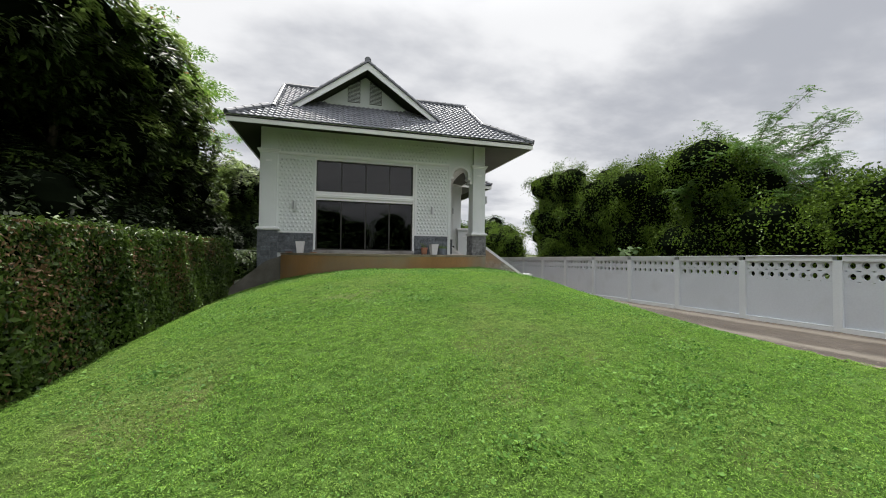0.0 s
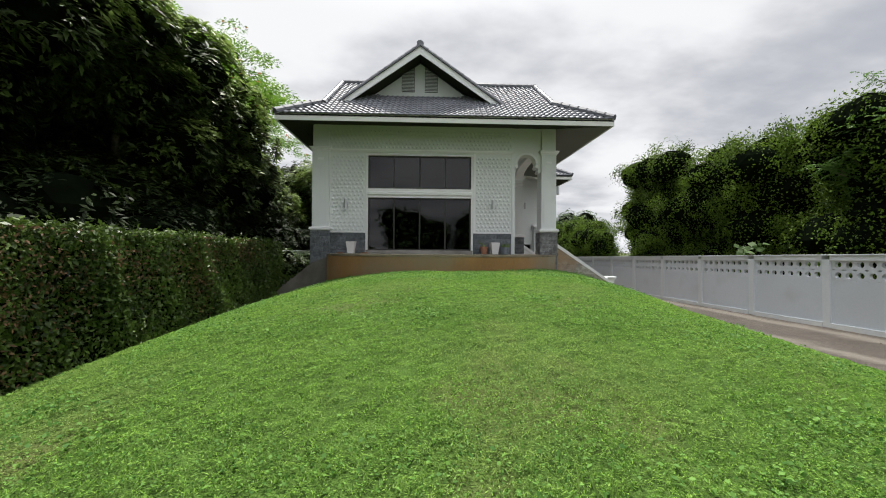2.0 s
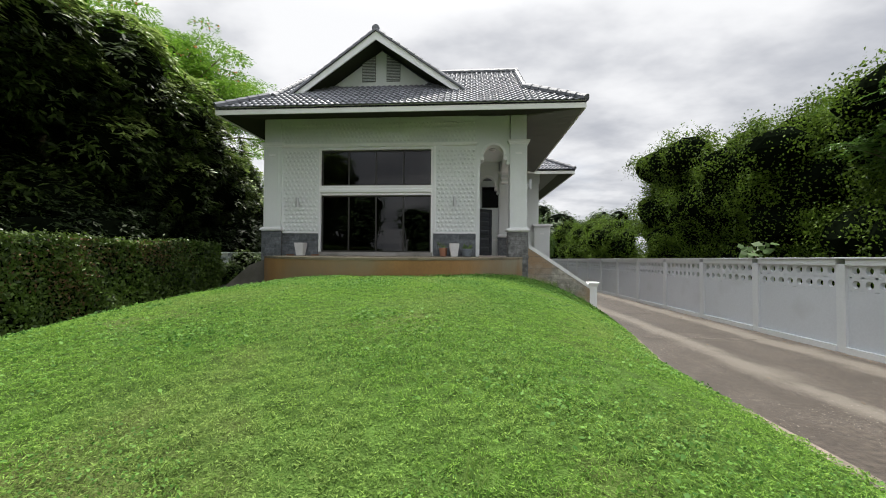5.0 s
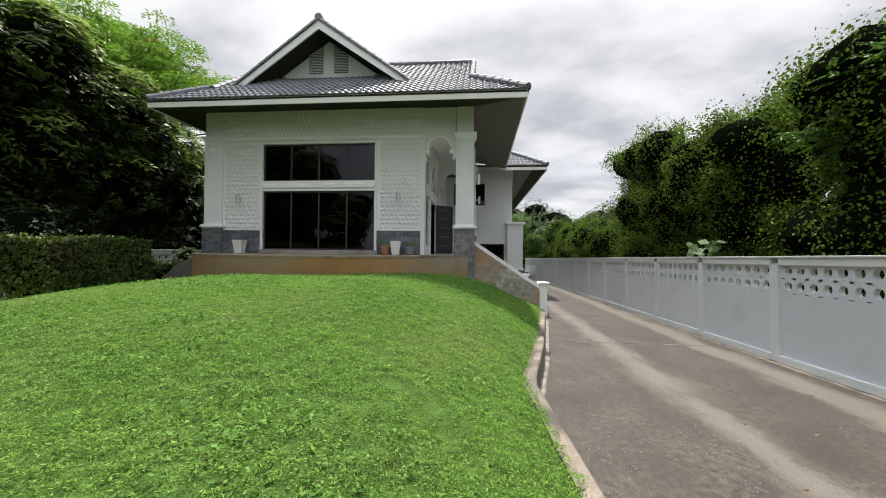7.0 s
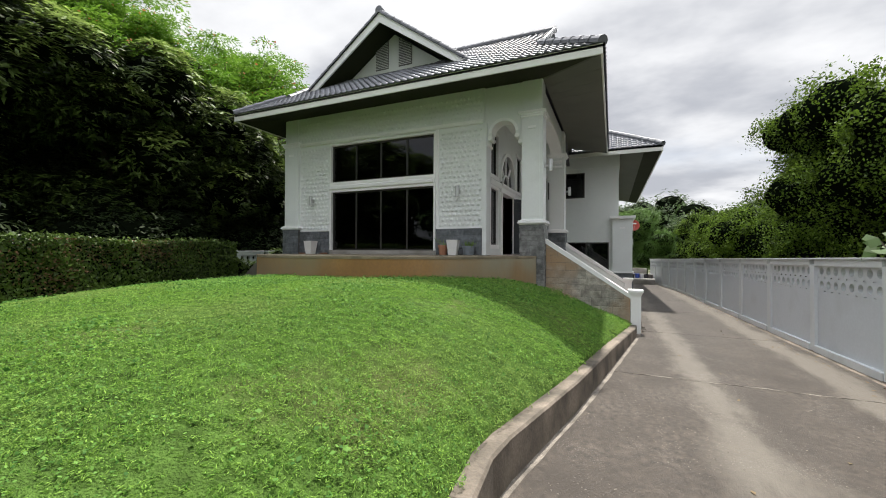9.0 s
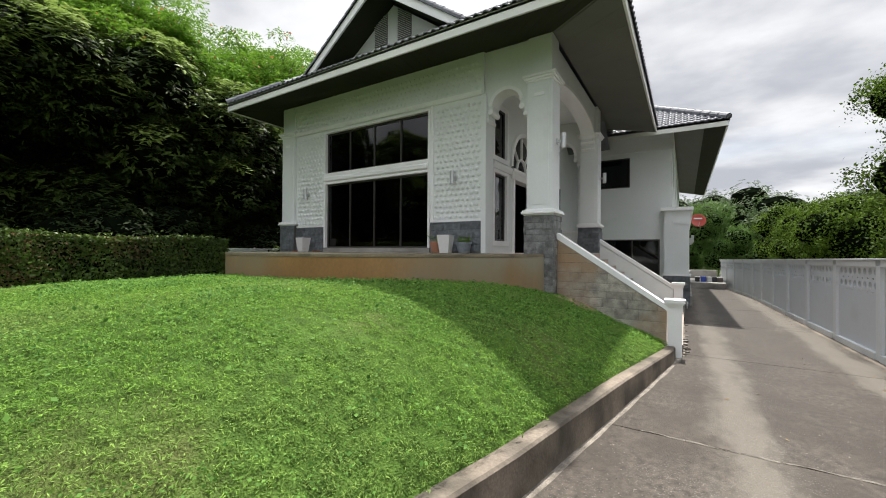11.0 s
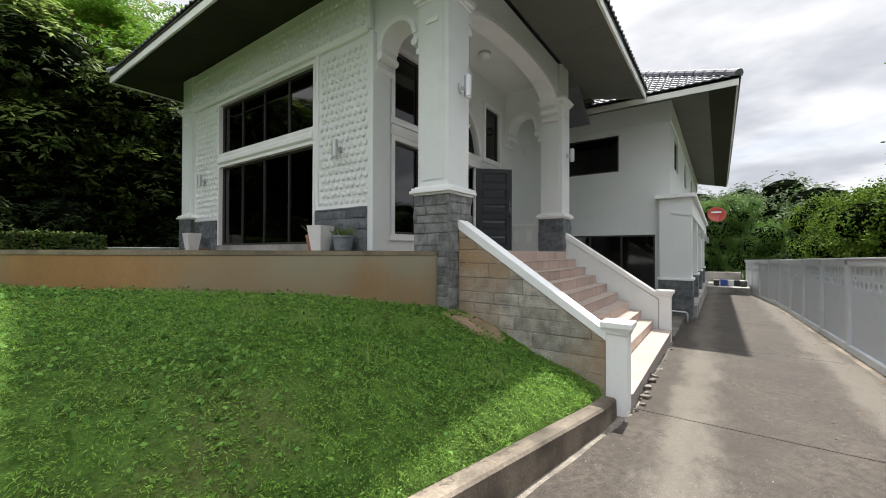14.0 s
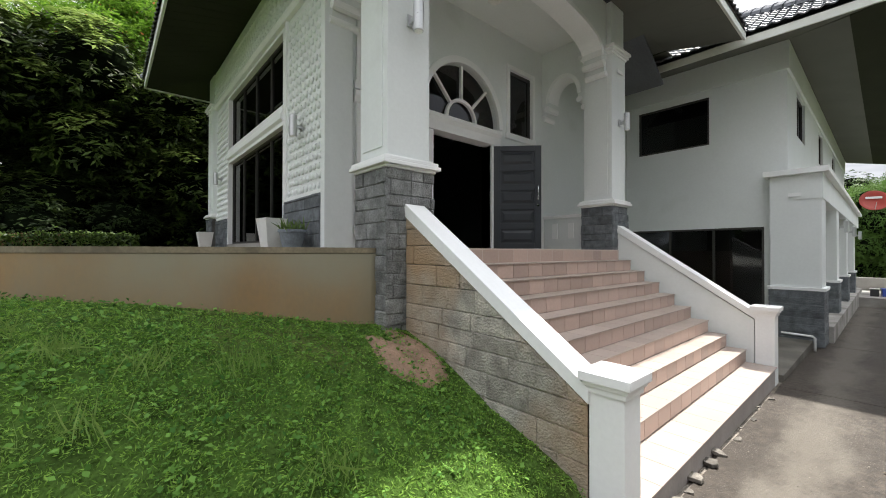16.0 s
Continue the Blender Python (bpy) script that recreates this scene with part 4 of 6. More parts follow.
# front gable: overhanging bargeboards, recessed pediment with two louvres
GX, GY, GZ = 1.07, 14.75, 8.93
GL, GR, GB = -1.77, 4.02, 6.86
GP = 15.65
gable = part("gable", prism(bmesh.new(), [(-1.02, 7.28), (GX, 8.74), (3.14, 7.28)], "y", GP, GP + 0.1), WHITE, house, "white front gable with two louvred vents")
for sx in (GL, GR):
    sgn = 1 if sx > GX else -1
    dz = GZ - GB
    sl = Vector((GX - sx, 0, dz))
    L = sl.length
    slope_mesh((sx, GY, GB), (0, 1, 0), sl, 5.2, L, lambda s, t, a=sx: GY + s < EY0 + (GB + t * dz / L - EZ) / SL + 0.5, "gable_roof_tiles", roof)
    deck([(sx, GY + 0.02, GB), (GX, GY + 0.02, GZ), (GX, 18.6, GZ), (sx, 15.0, GB)], roof)
    # bargeboard
    d = Vector((sl.z, 0, -sl.x)).normalized() * (1 if sgn > 0 else -1)
    d = -d if d.z > 0 else d
    bm = bmesh.new()
    p, q = Vector((sx, 0, GB)), Vector((GX, 0, GZ))
    prism(bm, [(p.x, p.z - 0.0), (q.x, q.z), (q.x, q.z - 0.27), (p.x - sgn * 0.0, p.z - 0.20)], "y", GY, GY + 0.05)
    part("bargeboard", bm, TRIM, gable)
    prism_ = bmesh.new()
    prism(prism_, [(p.x, p.z - 0.06), (q.x, q.z - 0.06), (q.x, q.z - 0.12), (p.x, p.z - 0.12)], "y", GY + 0.05, GP + 0.05)
    part("gable_soffit", prism_, DARK_SOFFIT, gable)
    ridge_caps((sx, GY + 0.03, GB + 0.03), (GX, GY + 0.03, GZ + 0.03), roof, 0.085, 0.3)
ridge_caps((GX, GY - 0.03, GZ + 0.08), (GX, 18.6, GZ + 0.08), roof)
# Grey backing carries the shade between the white slats.
LOUVRE = mat("shaded_louvre_grey", (0.16, 0.165, 0.16), 0.8, 0.1, 3, 30, 0.05)
for x0, x1, sg in ((0.38, 0.86, 1), (1.23, 1.71, -1)):
    lo, hi = (8.32, 8.60) if sg > 0 else (8.60, 8.32)
    lv_ = part("louvre", prism(bmesh.new(), [(x0, 7.68), (x1, 7.68), (x1, hi), (x0, lo)], "y", GP - 0.012, GP), LOUVRE, gable, "slatted vent with a slanting head")
    for k in range(17):
        z = 7.70 + k * 0.052
        cut = (z + 0.04 - 8.32) / 0.28 * 0.48
        a_, b_ = (x0 + max(cut, 0), x1) if sg > 0 else (x0, x1 - max(cut, 0))
        if b_ - a_ > 0.06:
            part("slat", prism(bmesh.new(), [(GP - 0.05, z), (GP - 0.014, z + 0.03), (GP - 0.014, z + 0.04), (GP - 0.05, z + 0.012)], "x", a_ + 0.015, b_ - 0.015), WHITE, lv_)
part("gable_sill", boxed(-0.95, 3.06, GP - 0.05, GP, 7.40, 7.46), TRIM, gable)

# ---- stairs ----
stair = tagged(new("staircase"), "wide pink-beige tiled entrance stairs with white sloping rails", "stairs", kind="structure")
NST = 9
SX0, SX1 = 5.93, 7.98
RUN = (SX1 - SX0) / NST
SY0, SY1 = 15.19, 19.55
SZ0 = 0.13
RISE = (FLOOR - SZ0) / NST
STEP = mat("cream_step_tile", (0.40, 0.33, 0.285), 0.4, 0.07, 1.0, 30, 0.05, obj_var=0.09)
RISER = mat("pink_riser_tile", (0.45, 0.33, 0.275), 0.4, 0.07, 1.0, 30, 0.05, obj_var=0.16)
GROUT = mat("grey_grout", (0.33, 0.30, 0.28), 0.9, 0.1, 3, 40, 0.1)
bm = bmesh.new()
for k in range(NST):
    z = SZ0 + k * RISE
    box(bm, SX0 - 0.02, SX1 - k * RUN + (0.10 if k == 0 else 0) - 0.012, SY0, SY1, z - (0.28 if k == 0 else RISE), z - 0.012)
part("step_core", bm, GROUT, stair)
nt = 15
tw = (SY1 - SY0) / nt
riser = boxed(0, 0.012, 0.003, tw - 0.003, 0.003, RISE - 0.014, 0.002)
rt = part("riser_tile", riser, RISER, stair)
rt.matrix_basis = pose(SX0 - 0.012, SY0, FLOOR - RISE)
tt = None
for k in range(NST + 1):
    z = SZ0 + k * RISE
    x1 = SX1 - k * RUN
    for i in range(nt):
        if k < NST and not (k == NST - 1 and i == 0):
            share("riser_tile", rt.data, pose(SX1 - (k + 1) * RUN - 0.012, SY0 + i * tw, z), stair)
    if k < NST:
        wdt = RUN + (0.10 if k == 0 else 0)
        for i in range(nt):
            if tt is None or k == 1 and i == 0:
                tt = part("tread_tile", boxed(0, wdt + 0.012, 0.002, tw - 0.002, -0.012, 0.0, 0.002), STEP, stair)
                tt.matrix_basis = pose(x1 - RUN, SY0 + i * tw, z)
            else:
                share("tread_tile", tt.data, pose(x1 - RUN, SY0 + i * tw, z), stair)


def stair_rail(y0, y1):
    """Sloping stone-faced side wall with a white coping."""
    zt, zb = 2.155, 0.84
    xa, xb = 5.88, 7.84
    w = part("side_wall", prism(bmesh.new(), [(xa, -0.1), (xa, zt - 0.11), (xb, zb - 0.11), (xb, -0.2)], "y", y0 + 0.02, y1 - 0.02), MORTAR if y0 < 16 else WHITE, stair)
    part("coping", prism(bmesh.new(), [(xa, zt - 0.10), (xa, zt), (xa + 0.04, zt), (xb + 0.02, zb), (xb + 0.02, zb - 0.10)], "y", y0 - 0.005, y1 + 0.005), TRIM, stair)
    return w


SW = stair_rail(14.95, 15.18)
stair_rail(19.57, 19.80)


def newel(cx, cy, top):
    nl = part("newel", boxed(cx - 0.11, cx + 0.11, cy - 0.11, cy + 0.11, -0.25, top - 0.1, 0.006), TRIM, stair)
    bm = bmesh.new()
    for z0, z1, g in ((top - 0.13, top - 0.09, 0.125), (top - 0.09, top - 0.06, 0.14), (top - 0.06, top, 0.16)):
        box(bm, cx - g, cx + g, cy - g, cy + g, z0, z1, 0.006)
    part("newel_cap", bm, TRIM, nl)


newel(7.965, 15.075, 0.945)
newel(7.96, 19.68, 0.93)

# ---- wing ----
WGY, WGX = 23.5, 7.71
WW = (4.7, 6.31, 4.24, 5.38)
GW = (4.5, 7.32, 0.0, 2.24)
part("wing_wall", holed(bmesh.new(), "y", WGY, WGY + 0.2, WX - 0.2, WGX, -0.4, EAVE, [WW, GW]), WHITE, house)
S1, S2, S3 = (24.8, 26.15, 4.40, 5.44), (29.2, 30.3, 4.42, 5.44), (33.6, 34.8, 4.42, 5.44)
part("wing_side_wall", holed(bmesh.new(), "x", WGX - 0.2, WGX, WGY + 0.2, 40.0, -0.6, EAVE, [S1, S2, S3]), WHITE, house)
part("wing_side_wall", boxed(WX - 0.2, WGX - 0.2, 39.8, 40.0, -0.6, 6.0), WHITE, house)
# Linings added behind the wing glass, their dark colour in place of room shade.
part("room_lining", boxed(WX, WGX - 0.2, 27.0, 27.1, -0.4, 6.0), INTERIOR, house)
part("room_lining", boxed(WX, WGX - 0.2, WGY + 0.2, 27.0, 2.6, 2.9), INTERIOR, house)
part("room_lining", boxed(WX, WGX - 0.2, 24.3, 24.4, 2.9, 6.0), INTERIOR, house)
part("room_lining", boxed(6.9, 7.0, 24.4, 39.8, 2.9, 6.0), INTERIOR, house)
glazed("window", "y", WGY + 0.1, *WW, (), label="wide dark upstairs window")
glazed("garage_window", "y", WGY + 0.1, *GW, (5.44, 6.38), label="dark glazed sliding doors under the wing")
for s in (S1, S2, S3):
    glazed("window", "x", WGX - 0.05, *s, ((s[0] + s[1]) / 2,), label="dark upstairs side window")
part("frieze", boxed(WX, WGX + 0.04, WGY - 0.04, WGY, 5.55, EAVE), WHITE, house)
part("frieze", boxed(WGX, WGX + 0.04, WGY, 40.0, 5.55, EAVE), WHITE, house)
WEX, WEY, WEZ = 9.27, 22.25, 6.0
part("soffit", sheet([(WX + 0.01, WEY + 0.04, 5.83), (WEX - 0.04, WEY + 0.04, 5.83), (WGX + 0.04, WGY - 0.04, EAVE - 0.01), (WX + 0.01, WGY - 0.04, EAVE - 0.01)]), SOFFIT, house)
MIDX, MIDZ = WEX - 0.62, 5.83 + 0.58 / 1.48 * (EAVE - 5.84)
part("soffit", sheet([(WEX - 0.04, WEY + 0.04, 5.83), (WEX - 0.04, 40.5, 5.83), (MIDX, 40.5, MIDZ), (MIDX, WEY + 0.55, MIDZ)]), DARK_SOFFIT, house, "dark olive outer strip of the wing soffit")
part("soffit", sheet([(MIDX, WEY + 0.55, MIDZ), (MIDX, 40.5, MIDZ), (WGX + 0.04, 40.5, EAVE - 0.01), (WGX + 0.04, WGY - 0.04, EAVE - 0.01)]), SOFFIT, house)
part("soffit", boxed(WX, IN1 + 0.01, 19.9, 23.46, EAVE + 0.002, EAVE + 0.03), SOFFIT, house)
part("fascia", boxed(5.09, WEX, WEY, WEY + 0.04, 5.80, WEZ), FASCIA, house)
part("fascia", boxed(5.05, 5.09, 21.14, WEY + 0.04, 5.80, 5.95), FASCIA, house)
part("fascia", boxed(WEX - 0.04, WEX, WEY + 0.04, 40.5, 5.80, WEZ), FASCIA, house)
wroof = part("wing_roof", boxed(4.0, 7.7, 24.0, 40.0, 6.22, 6.28), ROOF, house)
WSL = 0.62
wl_ = math.hypot(1, WSL)
slope_mesh((4.6, WEY - 0.03, WEZ), (1, 0, 0), (0, 1, WSL), WEX - 4.6, 3.4 * wl_, lambda s, t: 4.6 + s < WEX - t / wl_ + 0.1, "wing_front_tiles", wroof)
slope_mesh((WEX + 0.03, WEY, WEZ), (0, 1, 0), (-1, 0, WSL), 18.2, 3.4 * wl_, lambda s, t: s > t / wl_ - 0.1, "wing_side_tiles", wroof)
deck([(4.6, WEY, WEZ), (WEX, WEY, WEZ), (WEX - 3.4, WEY + 3.4, WEZ + 3.4 * WSL), (4.6, WEY + 3.4, WEZ + 3.4 * WSL)], wroof)
deck([(WEX, WEY, WEZ), (WEX, 40.5, WEZ), (WEX - 3.4, 40.5, WEZ + 3.4 * WSL), (WEX - 3.4, WEY + 3.4, WEZ + 3.4 * WSL)], wroof)
ridge_caps((WEX, WEY, WEZ + 0.06), (WEX - 3.4, WEY + 3.4, WEZ + 3.4 * WSL + 0.06), wroof)

# side colonnade along the wing
part("colonnade_beam", boxed(7.86, 8.26, 23.2, 37.5, 2.75, 3.25), WHITE, house)
part("colonnade_roof", boxed(7.36, 8.36, 23.1, 37.7, 3.25, 3.36, 0.01), TRIM, house)
for k, y in enumerate((23.22, 26.6, 30.2, 34.2)):
    x0 = 7.46 if k == 0 else 7.86
    p = part("pillar", boxed(x0, 8.24, y, y + 0.75, 0.98, 3.25), WHITE, house)
    bm = bmesh.new()
    box(bm, x0 - 0.05, 8.30, y - 0.05, y + 0.8, 0.92, 0.98)
    part("base_cap", bm, TRIM, p)
    part("pillar_base", boxed(x0 - 0.01, 8.26, y - 0.02, y + 0.77, -0.5, 0.92), SLATE, p)
    for j in range(9):
        part("stone_course", boxed(x0 - 0.025, 8.275, y - 0.035, y + 0.785, -0.28 + j * 0.133, -0.158 + j * 0.133, 0.006), SLATE, p)
part("plinth", boxed(7.9, 8.35, 24.0, 37.5, -0.6, 0.15), CONCRETE, house)

# ---- boundary fence ----
PAN, FY0 = 2.13, -15.2
fence = thing("fence", "pale grey concrete boundary fence with two rows of round holes", "fence", kind="structure")


def pierced_panel():
    """One bay: a plain field below, two rows of eight round holes above."""
    bm = bmesh.new()
    hz0, row, cols = 1.13, 0.25, 8
    box(bm, 0.05, 0.13, 0, PAN, 0.0, hz0)
    cw = (PAN - 0.24) / cols
    for r in range(2):
        for c in range(cols):
            uc, zc, rad, N = 0.12 + (c + 0.5) * cw, hz0 + (r + 0.5) * row, 0.072, 18
            rings = []
            for xx in (0.05, 0.13):
                ring, out = [], []
                for a in np.arange(N) * math.tau / N:
                    ca, sa = math.cos(a), math.sin(a)
                    sc = 1 / max(abs(ca), abs(sa))
                    ring.append(bm.verts.new((xx, uc + rad * ca, zc + rad * sa)))
                    out.append(bm.verts.new((xx, uc + cw / 2 * ca * sc, zc + row / 2 * sa * sc)))
                for i in range(N):
                    bm.faces.new((ring[i], ring[(i + 1) % N], out[(i + 1) % N], out[i]))
                rings.append(ring)
            for i in range(N):
                bm.faces.new((rings[0][i], rings[0][(i + 1) % N], rings[1][(i + 1) % N], rings[1][i]))
    box(bm, 0.05, 0.13, 0, 0.12, hz0, hz0 + 0.5)
    box(bm, 0.05, 0.13, PAN - 0.12, PAN, hz0, hz0 + 0.5)
    return bm


def fence_run(parent, places):
    kinds = None
    for m in places:
        if kinds is None:
            kinds = [part("fence_panel", pierced_panel(), FENCE_PANEL, parent), part("fence_post", boxed(0.0, 0.18, -0.09, 0.09, -0.4, 1.62, 0.006), FENCE, parent),
                     part("fence_beam", boxed(0.0, 0.18, 0.092, PAN - 0.092, 1.60, 1.72, 0.006), FENCE, parent), part("fence_coping", boxed(-0.03, 0.21, -0.001, PAN - 0.003, 1.722, 1.75, 0.004), FENCE, parent),
                     part("fence_foot", boxed(-0.02, 0.2, 0.092, PAN - 0.092, -0.5, 0.10, 0.006), FENCE, parent)]
            for k in kinds:
                k.matrix_basis = m
        else:
            for k in kinds:
                share(k.name.split(".")[0], k.data, m, parent)


FPL = []
for k in range(27):
    ya = FY0 + k * PAN
    if ya > 38:
        break
    dx = fence_x(ya + PAN) - fence_x(ya)
    mm = Matrix.Translation((fence_x(ya), ya, drive_z(ya))) @ Euler((math.atan2(drive_z(ya + PAN) - drive_z(ya), PAN), 0, math.atan2(-dx, PAN))).to_matrix().to_4x4()
    FPL.append(mm)
fence_run(fence, FPL)
# neighbour's pierced fence beyond the end of the hedge
side_fence = thing("side_fence", "shaded white pierced fence behind the hedge end", "fence", kind="structure")
fence_run(side_fence, [pose(-4.3, 13.2 + k * PAN, 0.05, 0, 0, 0) for k in range(9)])

# ---- planting ----
def blob_points(rng, n, blobs, shell=0.25):
    """Points near the surfaces of overlapping lumpy ellipsoids, with outward normals."""
    vol = np.array([b[3] * b[4] + b[3] * b[5] + b[4] * b[5] for b in blobs])
    idx = rng.choice(len(blobs), n, p=vol / vol.sum())
    B = np.array(blobs)[idx]
    d = rng.normal(0, 1, (n, 3))
    d /= np.linalg.norm(d, axis=1)[:, None]
    lump = 1 + 0.10 * np.sin(d[:, 0] * 7 + idx) * np.sin(d[:, 1] * 6 + idx * 2) + 0.08 * np.sin(d[:, 2] * 9 + idx * 3)
    r = (1 - shell * rng.random(n) ** 1.5) * lump
    p = B[:, :3] + d * B[:, 3:6] * r[:, None]
    nrm = d / B[:, 3:6]
    nrm /= np.linalg.norm(nrm, axis=1)[:, None]
    return p, nrm


def clumps(rng, pos, nrm, per, spread):
    """Turns each point into a spray of leaves."""
    n = len(pos)
    p = np.repeat(pos, per, 0) + rng.normal(0, spread, (n * per, 3))
    return p, np.repeat(nrm, per, 0)


def rosettes(rng, pos, nrm, per, size, droop=0.5):
    """Whorls of drooping leaves at shoot tips: places, facings and directions."""
    n = len(pos)
    t1 = np.cross(nrm, rng.normal(0, 1, (n, 3)))
    t1 /= np.linalg.norm(t1, axis=1)[:, None] + 1e-9
    t2 = np.cross(nrm, t1)
    P, N, D = np.repeat(pos, per, 0), np.repeat(nrm, per, 0), None
    a = rng.uniform(0, math.tau, n * per)[:, None]
    D = np.cos(a) * np.repeat(t1, per, 0) + np.sin(a) * np.repeat(t2, per, 0) + 0.5 * N
    D[:, 2] -= droop
    D /= np.linalg.norm(D, axis=1)[:, None] + 1e-9
    F = N * 0.6 + (0, 0, 0.8) - D * 0.2
    return P + D * size * 0.55 + rng.normal(0, size * 0.15, (n * per, 3)), F, D


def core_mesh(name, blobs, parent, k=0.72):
    """Inner mass that closes the crown, coloured near-black for the shade inside."""
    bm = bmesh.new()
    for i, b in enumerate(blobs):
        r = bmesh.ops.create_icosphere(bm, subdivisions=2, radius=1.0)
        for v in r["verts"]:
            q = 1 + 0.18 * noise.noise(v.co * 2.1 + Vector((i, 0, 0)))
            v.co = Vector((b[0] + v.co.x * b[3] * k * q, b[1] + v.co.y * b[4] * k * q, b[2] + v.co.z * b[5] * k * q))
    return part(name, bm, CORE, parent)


def tree(name, label, base, height, blobs, material, seed, n, per, size, spread, trunk_r=0.2, core=True, ratio=0.38, limbs=6, group="", whorl=False, lit_whorls=0):
    rng = np.random.default_rng(seed)
    tr = thing(name, label, "tree", group)
    bm = bmesh.new()
    x, y, z = base
    top = (x + rng.uniform(-0.4, 0.4), y + rng.uniform(-0.4, 0.4), z + height * 0.55)
    tube(bm, [(x, y, z - 0.3), (x + 0.05, y, z + height * 0.2), (x - 0.05, y + 0.05, z + height * 0.4), top], trunk_r, trunk_r * 0.55, 10)
    trunk = part("trunk", bm, BARK, tr, smooth=True)
    for k in range(min(limbs, len(blobs))):
        b = blobs[k]
        t0 = z + height * rng.uniform(0.25, 0.5)
        mid = ((x + b[0]) / 2, (y + b[1]) / 2, (t0 + b[2]) / 2 + 0.3)
        part("limb", tube(bmesh.new(), [(x, y, t0), mid, tuple(b[:3])], trunk_r * 0.45, trunk_r * 0.12, 7), BARK, tr, smooth=True)
    if core:
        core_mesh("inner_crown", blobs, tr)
    p, nr = blob_points(rng, n, blobs)
    if whorl:
        p, f, d = rosettes(rng, p, nr, per, size)
        leaves("crown", p, f, size, material, tr, rng, ratio, droop=0, jitter=0.25, up=d * 2)
        # Extra whorls on upward-facing parts, coloured as if the sun caught them.
        if lit_whorls:
            q, qn = blob_points(rng, lit_whorls * 5, [b for b in blobs if b[2] > z + height * 0.42], 0.02)
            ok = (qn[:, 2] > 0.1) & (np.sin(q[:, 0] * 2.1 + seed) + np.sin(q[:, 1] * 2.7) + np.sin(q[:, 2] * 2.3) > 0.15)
            q, f, d = rosettes(rng, q[ok][:lit_whorls] + qn[ok][:lit_whorls] * 0.08, qn[ok][:lit_whorls], 11, size, 0.7)
            leaves("new_growth", q, f, size * 0.95, LEAF_SUNLIT, tr, rng, 0.27, droop=0, jitter=0.25, up=d * 2, label="paler leaf whorls standing for sunlit crown tops")
    else:
        p, nr = clumps(rng, p, nr, per, spread)
        leaves("crown", p, nr, size, material, tr, rng, ratio)
    return tr


def lumpy(rng, box6, n, r0, r1, squash=0.85):
    x0, x1, y0, y1, z0, z1 = box6
    return [(rng.uniform(x0, x1), rng.uniform(y0, y1), rng.uniform(z0, z1), r, r, r * squash) for r in rng.uniform(r0, r1, n)]


# clipped hedge along the far side of the lawn
HX, HY0, HY1, HT = -3.05, -4.0, 13.3, 2.05
rng = np.random.default_rng(5)
hedge = thing("hedge", "tall clipped dark green hedge with brown bare patches", "hedge")
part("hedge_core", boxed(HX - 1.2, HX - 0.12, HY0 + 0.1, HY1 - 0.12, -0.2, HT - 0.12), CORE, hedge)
n1, n2, n3 = 62000, 24000, 6000
pa = np.stack([np.full(n1, HX) - rng.random(n1) ** 2 * 0.18, rng.uniform(HY0, HY1, n1), rng.uniform(0.05, HT, n1)], 1)
pa[:, 0] += 0.07 * np.sin(pa[:, 1] * 1.7) * np.sin(pa[:, 2] * 2.3 + pa[:, 1]) + 0.04 * np.sin(pa[:, 1] * 5.1 + pa[:, 2] * 3)
pb = np.stack([rng.uniform(HX - 1.3, HX, n2), rng.uniform(HY0, HY1, n2), HT - rng.random(n2) ** 2 * 0.12 + rng.exponential(0.025, n2)], 1)
pb[:, 2] += 0.04 * np.sin(pb[:, 1] * 2.2) + 0.03 * np.sin(pb[:, 1] * 0.9 + 1)
pc = np.stack([rng.uniform(HX - 1.3, HX, n3), np.full(n3, HY1) - rng.random(n3) ** 2 * 0.15, rng.uniform(0.05, HT, n3)], 1)
P = np.concatenate([pa, pb, pc])
Nn = np.concatenate([np.tile((1, 0, 0.25), (n1, 1)), np.tile((0.1, 0, 1), (n2, 1)), np.tile((0, 1, 0.2), (n3, 1))])
leaves("foliage", P, Nn, 0.082, LEAF_HEDGE, hedge, rng, 0.5)
BROWN = leafy("dry_hedge_leaf", (0.06, 0.035, 0.018), (0.20, 0.12, 0.06), 0.7, 0.2, 0.2)
dry = []
for cy, cz, ry, rz, k in ((4.2, 1.6, 0.9, 0.35, 1300), (5.6, 1.2, 0.5, 0.5, 800), (2.6, 1.3, 0.8, 0.5, 900), (7.6, 1.5, 0.8, 0.25, 500), (10.8, 1.75, 0.7, 0.2, 500), (9.2, 1.4, 0.25, 0.5, 500)):
    yy, zz = rng.normal(cy, ry, k), rng.normal(cz, rz, k)
    q = np.column_stack([HX + 0.02 + 0.07 * np.sin(yy * 1.7) * np.sin(zz * 2.3 + yy) + rng.uniform(-0.05, 0.03, k), yy, np.clip(zz, 0.1, HT)])
    dry.append(q)
dry = np.concatenate(dry)
leaves("dry_foliage", dry, np.tile((1, 0, 0.2), (len(dry), 1)), 0.055, BROWN, hedge, rng, 0.4, label="brown dry patches of the hedge")

